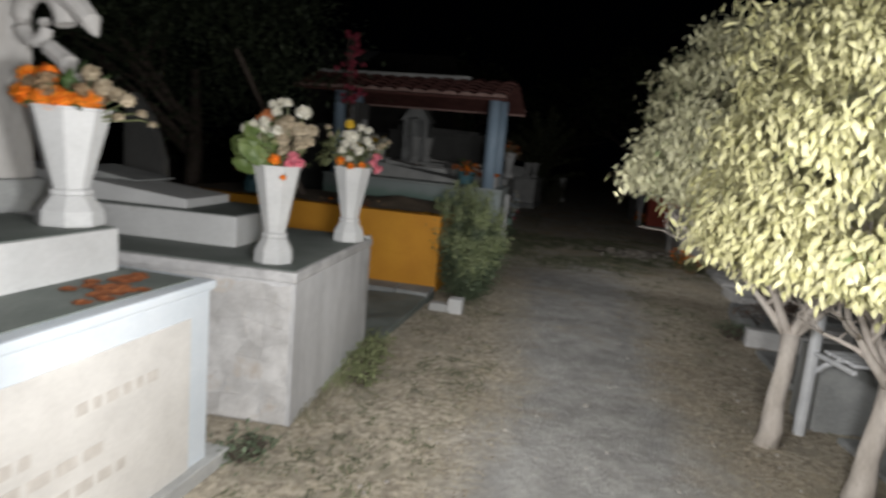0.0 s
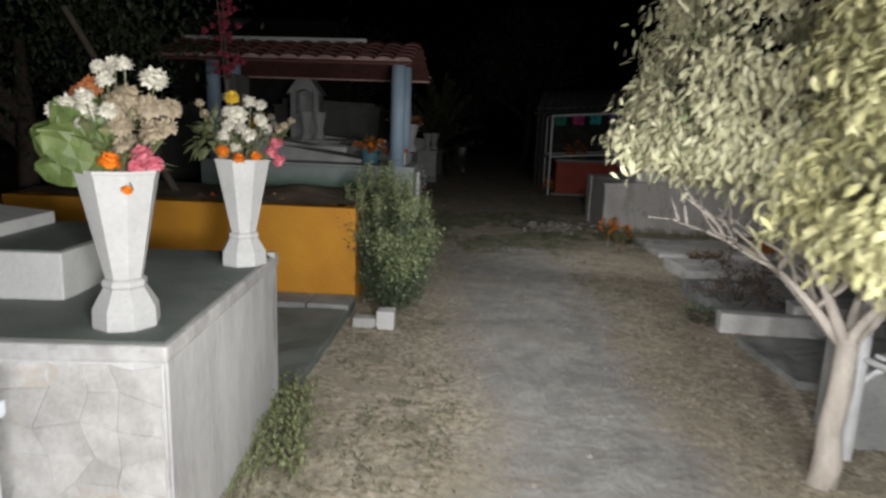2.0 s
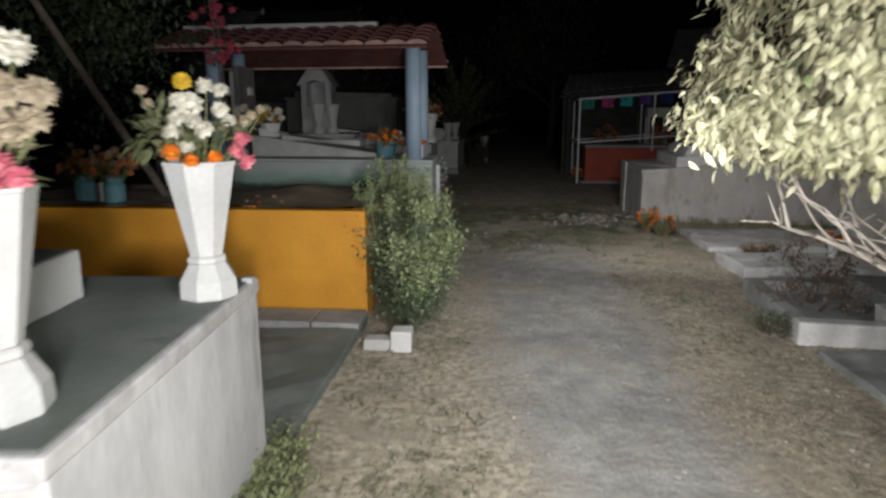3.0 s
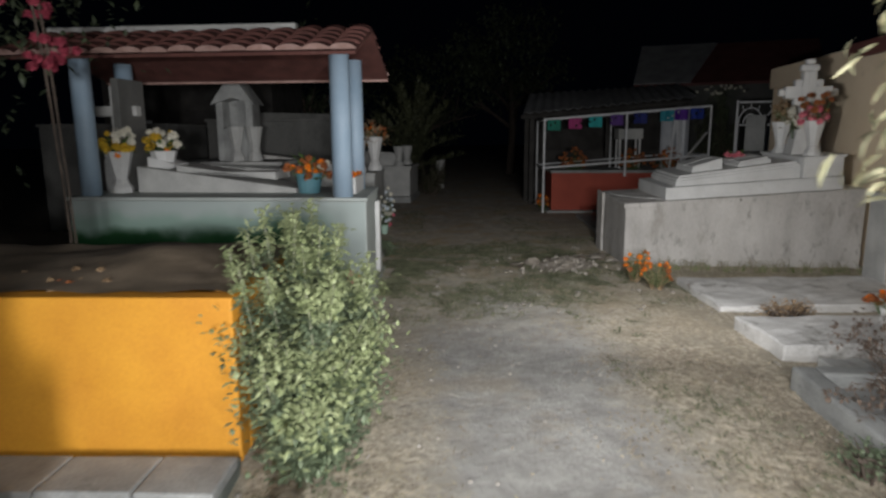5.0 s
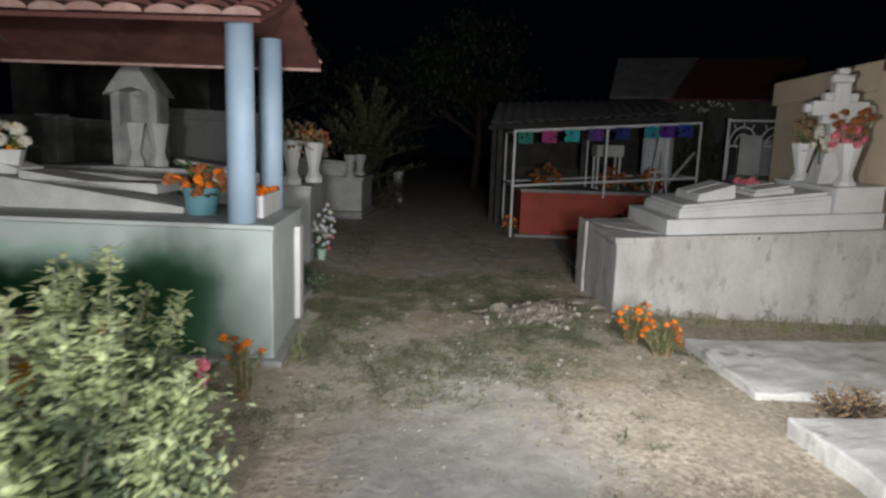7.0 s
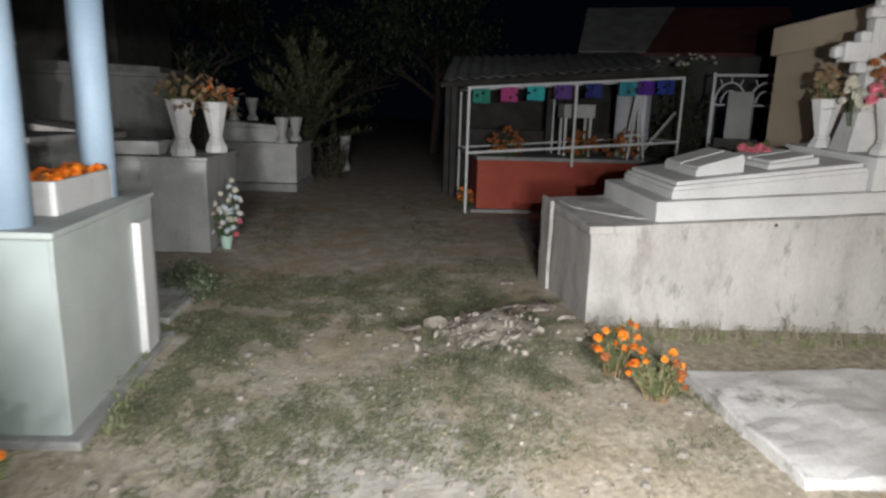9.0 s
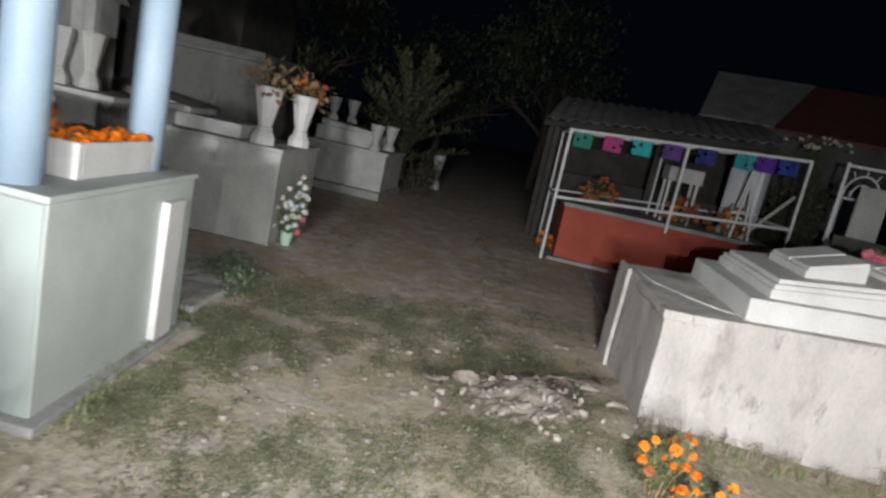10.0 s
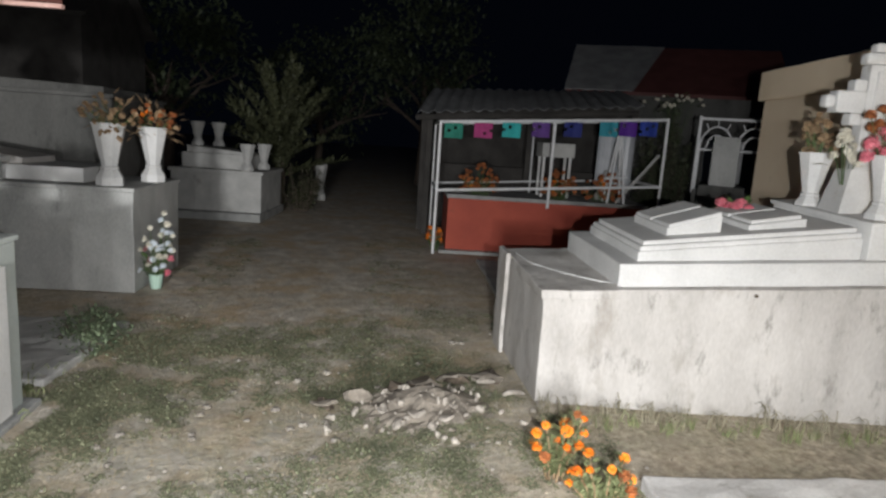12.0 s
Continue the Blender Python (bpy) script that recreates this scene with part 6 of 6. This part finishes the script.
SOLID = ((-1.02, 2.75, 14, -1.6, 0.05, -2.5, 0.1), (-0.79, 3.24, 8.5, -2.5, 0.02, 0, 1.46), (-0.45, 4.75, 12, -2.4, 0, 0, 1.95), (-0.05, 6.72, 12.5, -3.2, 0, 0, 1.4), (0.82, 9.84, 16, -3.3, 0.08, -0.08, 1.42),
         (1.25, 13.75, 12.5, -2.6, 0, 0, 1.3), (4.05, 10.8, 18, -0.1, 2.7, 0, 1.2), (3.56, 7.42, 10, 0, 1.5, 0, 0.74), (3.9, 8.62, 12, 0, 2.1, 0, 1.15), (2.88, 5.72, 17, 0, 2.2, 0, 1.35), (2.42, 2.2, 4, 0, 2.2, 0, 1.5),
         (0.05, 11.75, 14, -0.3, 1.05, 0, 1.25), (5.1, 16.1, 14, 0, 3, 0, 1.1), (2.72, 4.6, 10, 0, 1.6, 0, 0.95), (2.45, 3.95, 6, 0, 2.2, 0, 1.0))


def blocked(x, y):
    for ox, oy, yaw, x0, x1, y0, y1 in SOLID:
        c, s = math.cos(radians(yaw)), math.sin(radians(yaw))
        lx, ly = (x - ox) * c - (y - oy) * s, (x - ox) * s + (y - oy) * c
        if x0 < lx < x1 and y0 < ly < y1:
            return True
    return False


def side_region(y0, y1, inner, outer):
    def pick(rng):
        y = rng.uniform(y0, y1)
        return path_x(y) + rng.choice((-1, 1)) * (0.13 * max(0.0, 4.5 - y) + rng.uniform(inner, outer)), y
    return pick


def right_region(y0, y1, inner, outer):
    def pick(rng):
        y = rng.uniform(y0, y1)
        return path_x(y) + 0.13 * max(0.0, 4.5 - y) + inner + (outer - inner) * rng.uniform(0, 1) ** 0.8, y
    return pick


def left_heavy(y0, y1):
    def pick(rng):
        y = y0 + (y1 - y0) * (rng.uniform(0, 1) + rng.uniform(0, 1)) / 2
        return 0.3 + 3.9 * rng.uniform(0, 1) ** 1.5 + 0.25 * (y - 10), y
    return pick


def any_region(x0, x1, y0, y1):
    return lambda rng: (rng.uniform(x0, x1), rng.uniform(y0, y1))


def blade(bm, rng, p):
    for i in range(6):
        a = rng.uniform(0, 6.28)
        d = Vector((math.cos(a), math.sin(a), rng.uniform(0.05, 0.8)))
        leaf(bm, p + Vector((rng.gauss(0, 0.02), rng.gauss(0, 0.02), rng.uniform(-0.003, 0.012))), d, rng.uniform(0.018, 0.05), rng.uniform(0.005, 0.014), 0.5)


def dead_leaf(bm, rng, p):
    a = rng.uniform(0, 6.28)
    leaf(bm, p + Vector((0, 0, 0.006)), Vector((math.cos(a), math.sin(a), rng.uniform(-0.1, 0.25))), rng.uniform(0.015, 0.042), rng.uniform(0.008, 0.02), rng.uniform(0.2, 0.9))


def straw(bm, rng, p):
    a = rng.uniform(0, 6.28)
    leaf(bm, p + Vector((0, 0, 0.004)), Vector((math.cos(a), math.sin(a), rng.uniform(0, 0.2))), rng.uniform(0.04, 0.12), 0.005, 0.2)


def pebble(bm, rng, p):
    r = rng.uniform(0.004, 0.012) * (1.8 if rng.random() < 0.05 else 1)
    rows = [ring(r * k, p.z + z * r, 6, p.x, p.y, rng.uniform(0, 1)) for k, z in ((1.0, -0.3), (1.15, 0.25), (0.6, 0.8))]
    loft(rows, bm)


M_GRASS = mat("short_grass", (0.082, 0.092, 0.052), (0.20, 0.205, 0.125), 5, 0.8, 0, spread=0.5)
M_GRIT = mat("grit", (0.22, 0.20, 0.175), (0.40, 0.37, 0.33), 12, 0.9, 0.2, spread=0.3)
M_STRAW = mat("dry_straw", (0.34, 0.28, 0.18), (0.60, 0.52, 0.38), 9, 0.9, 0, spread=0.35)
M_LITTER = mat("dead_leaves", (0.15, 0.12, 0.09), (0.42, 0.36, 0.28), 9, 0.9, 0, spread=0.45)
scatter("grass", "short patchy grass across the path", "grass", M_GRASS, 8200, 201, blade, left_heavy(8.8, 13.0), 0.98)
scatter("grass", "thin grass along the tombs", "grass", M_GRASS, 1800, 202, blade, side_region(2, 17, 0.75, 1.5), 1.0)
scatter("straw", "dry straw beside the trodden path", "straw", M_STRAW, 6500, 203, straw, side_region(0.5, 14, 0.42, 1.9), 0.9)
scatter("straw", "dry straw lying through the patchy grass", "straw", M_STRAW, 4200, 208, straw, left_heavy(8.0, 14.0), 0.9)
scatter("leaf_litter", "dead leaves under the ficus trees", "leaves", M_LITTER, 3200, 204, dead_leaf, right_region(1.5, 7.8, 0.45, 1.7), 0.95)
scatter("leaf_litter", "dead leaves strewn along the path", "leaves", M_LITTER, 2200, 205, dead_leaf, side_region(1, 14, 0.45, 1.7), 0.95)
scatter("pebbles", "pale stones scattered in the grass", "pebbles", M_STONE, 110, 207, lambda bm, rng, p: loft([ring(q * k, p.z + z * q, 7, p.x, p.y, rng.uniform(0, 1)) for q in [rng.uniform(0.012, 0.03)] for k, z in ((1.0, -0.3), (1.2, 0.2), (0.7, 0.7))], bm), any_region(0.6, 4.2, 8.8, 12))
scatter("pebbles", "small pale pebbles on the path", "pebbles", M_GRIT, 600, 206, pebble, any_region(-0.3, 4.3, 1.5, 13))
scatter("petals", "pale petals and scraps strewn on the path", "petals", M_CREAM, 200, 209, dead_leaf, any_region(0.2, 3.6, 4.6, 11.5), 0.9)
scatter("leaf_litter", "dead leaves strewn over the trodden path", "leaves", M_LITTER, 1500, 210, dead_leaf, any_region(0.3, 4.6, 6.5, 15.5), 0.95)
scatter("straw", "dry straw trodden into the far path", "straw", M_STRAW, 3800, 211, straw, any_region(1.6, 5.0, 11.0, 17.0), 1.0)
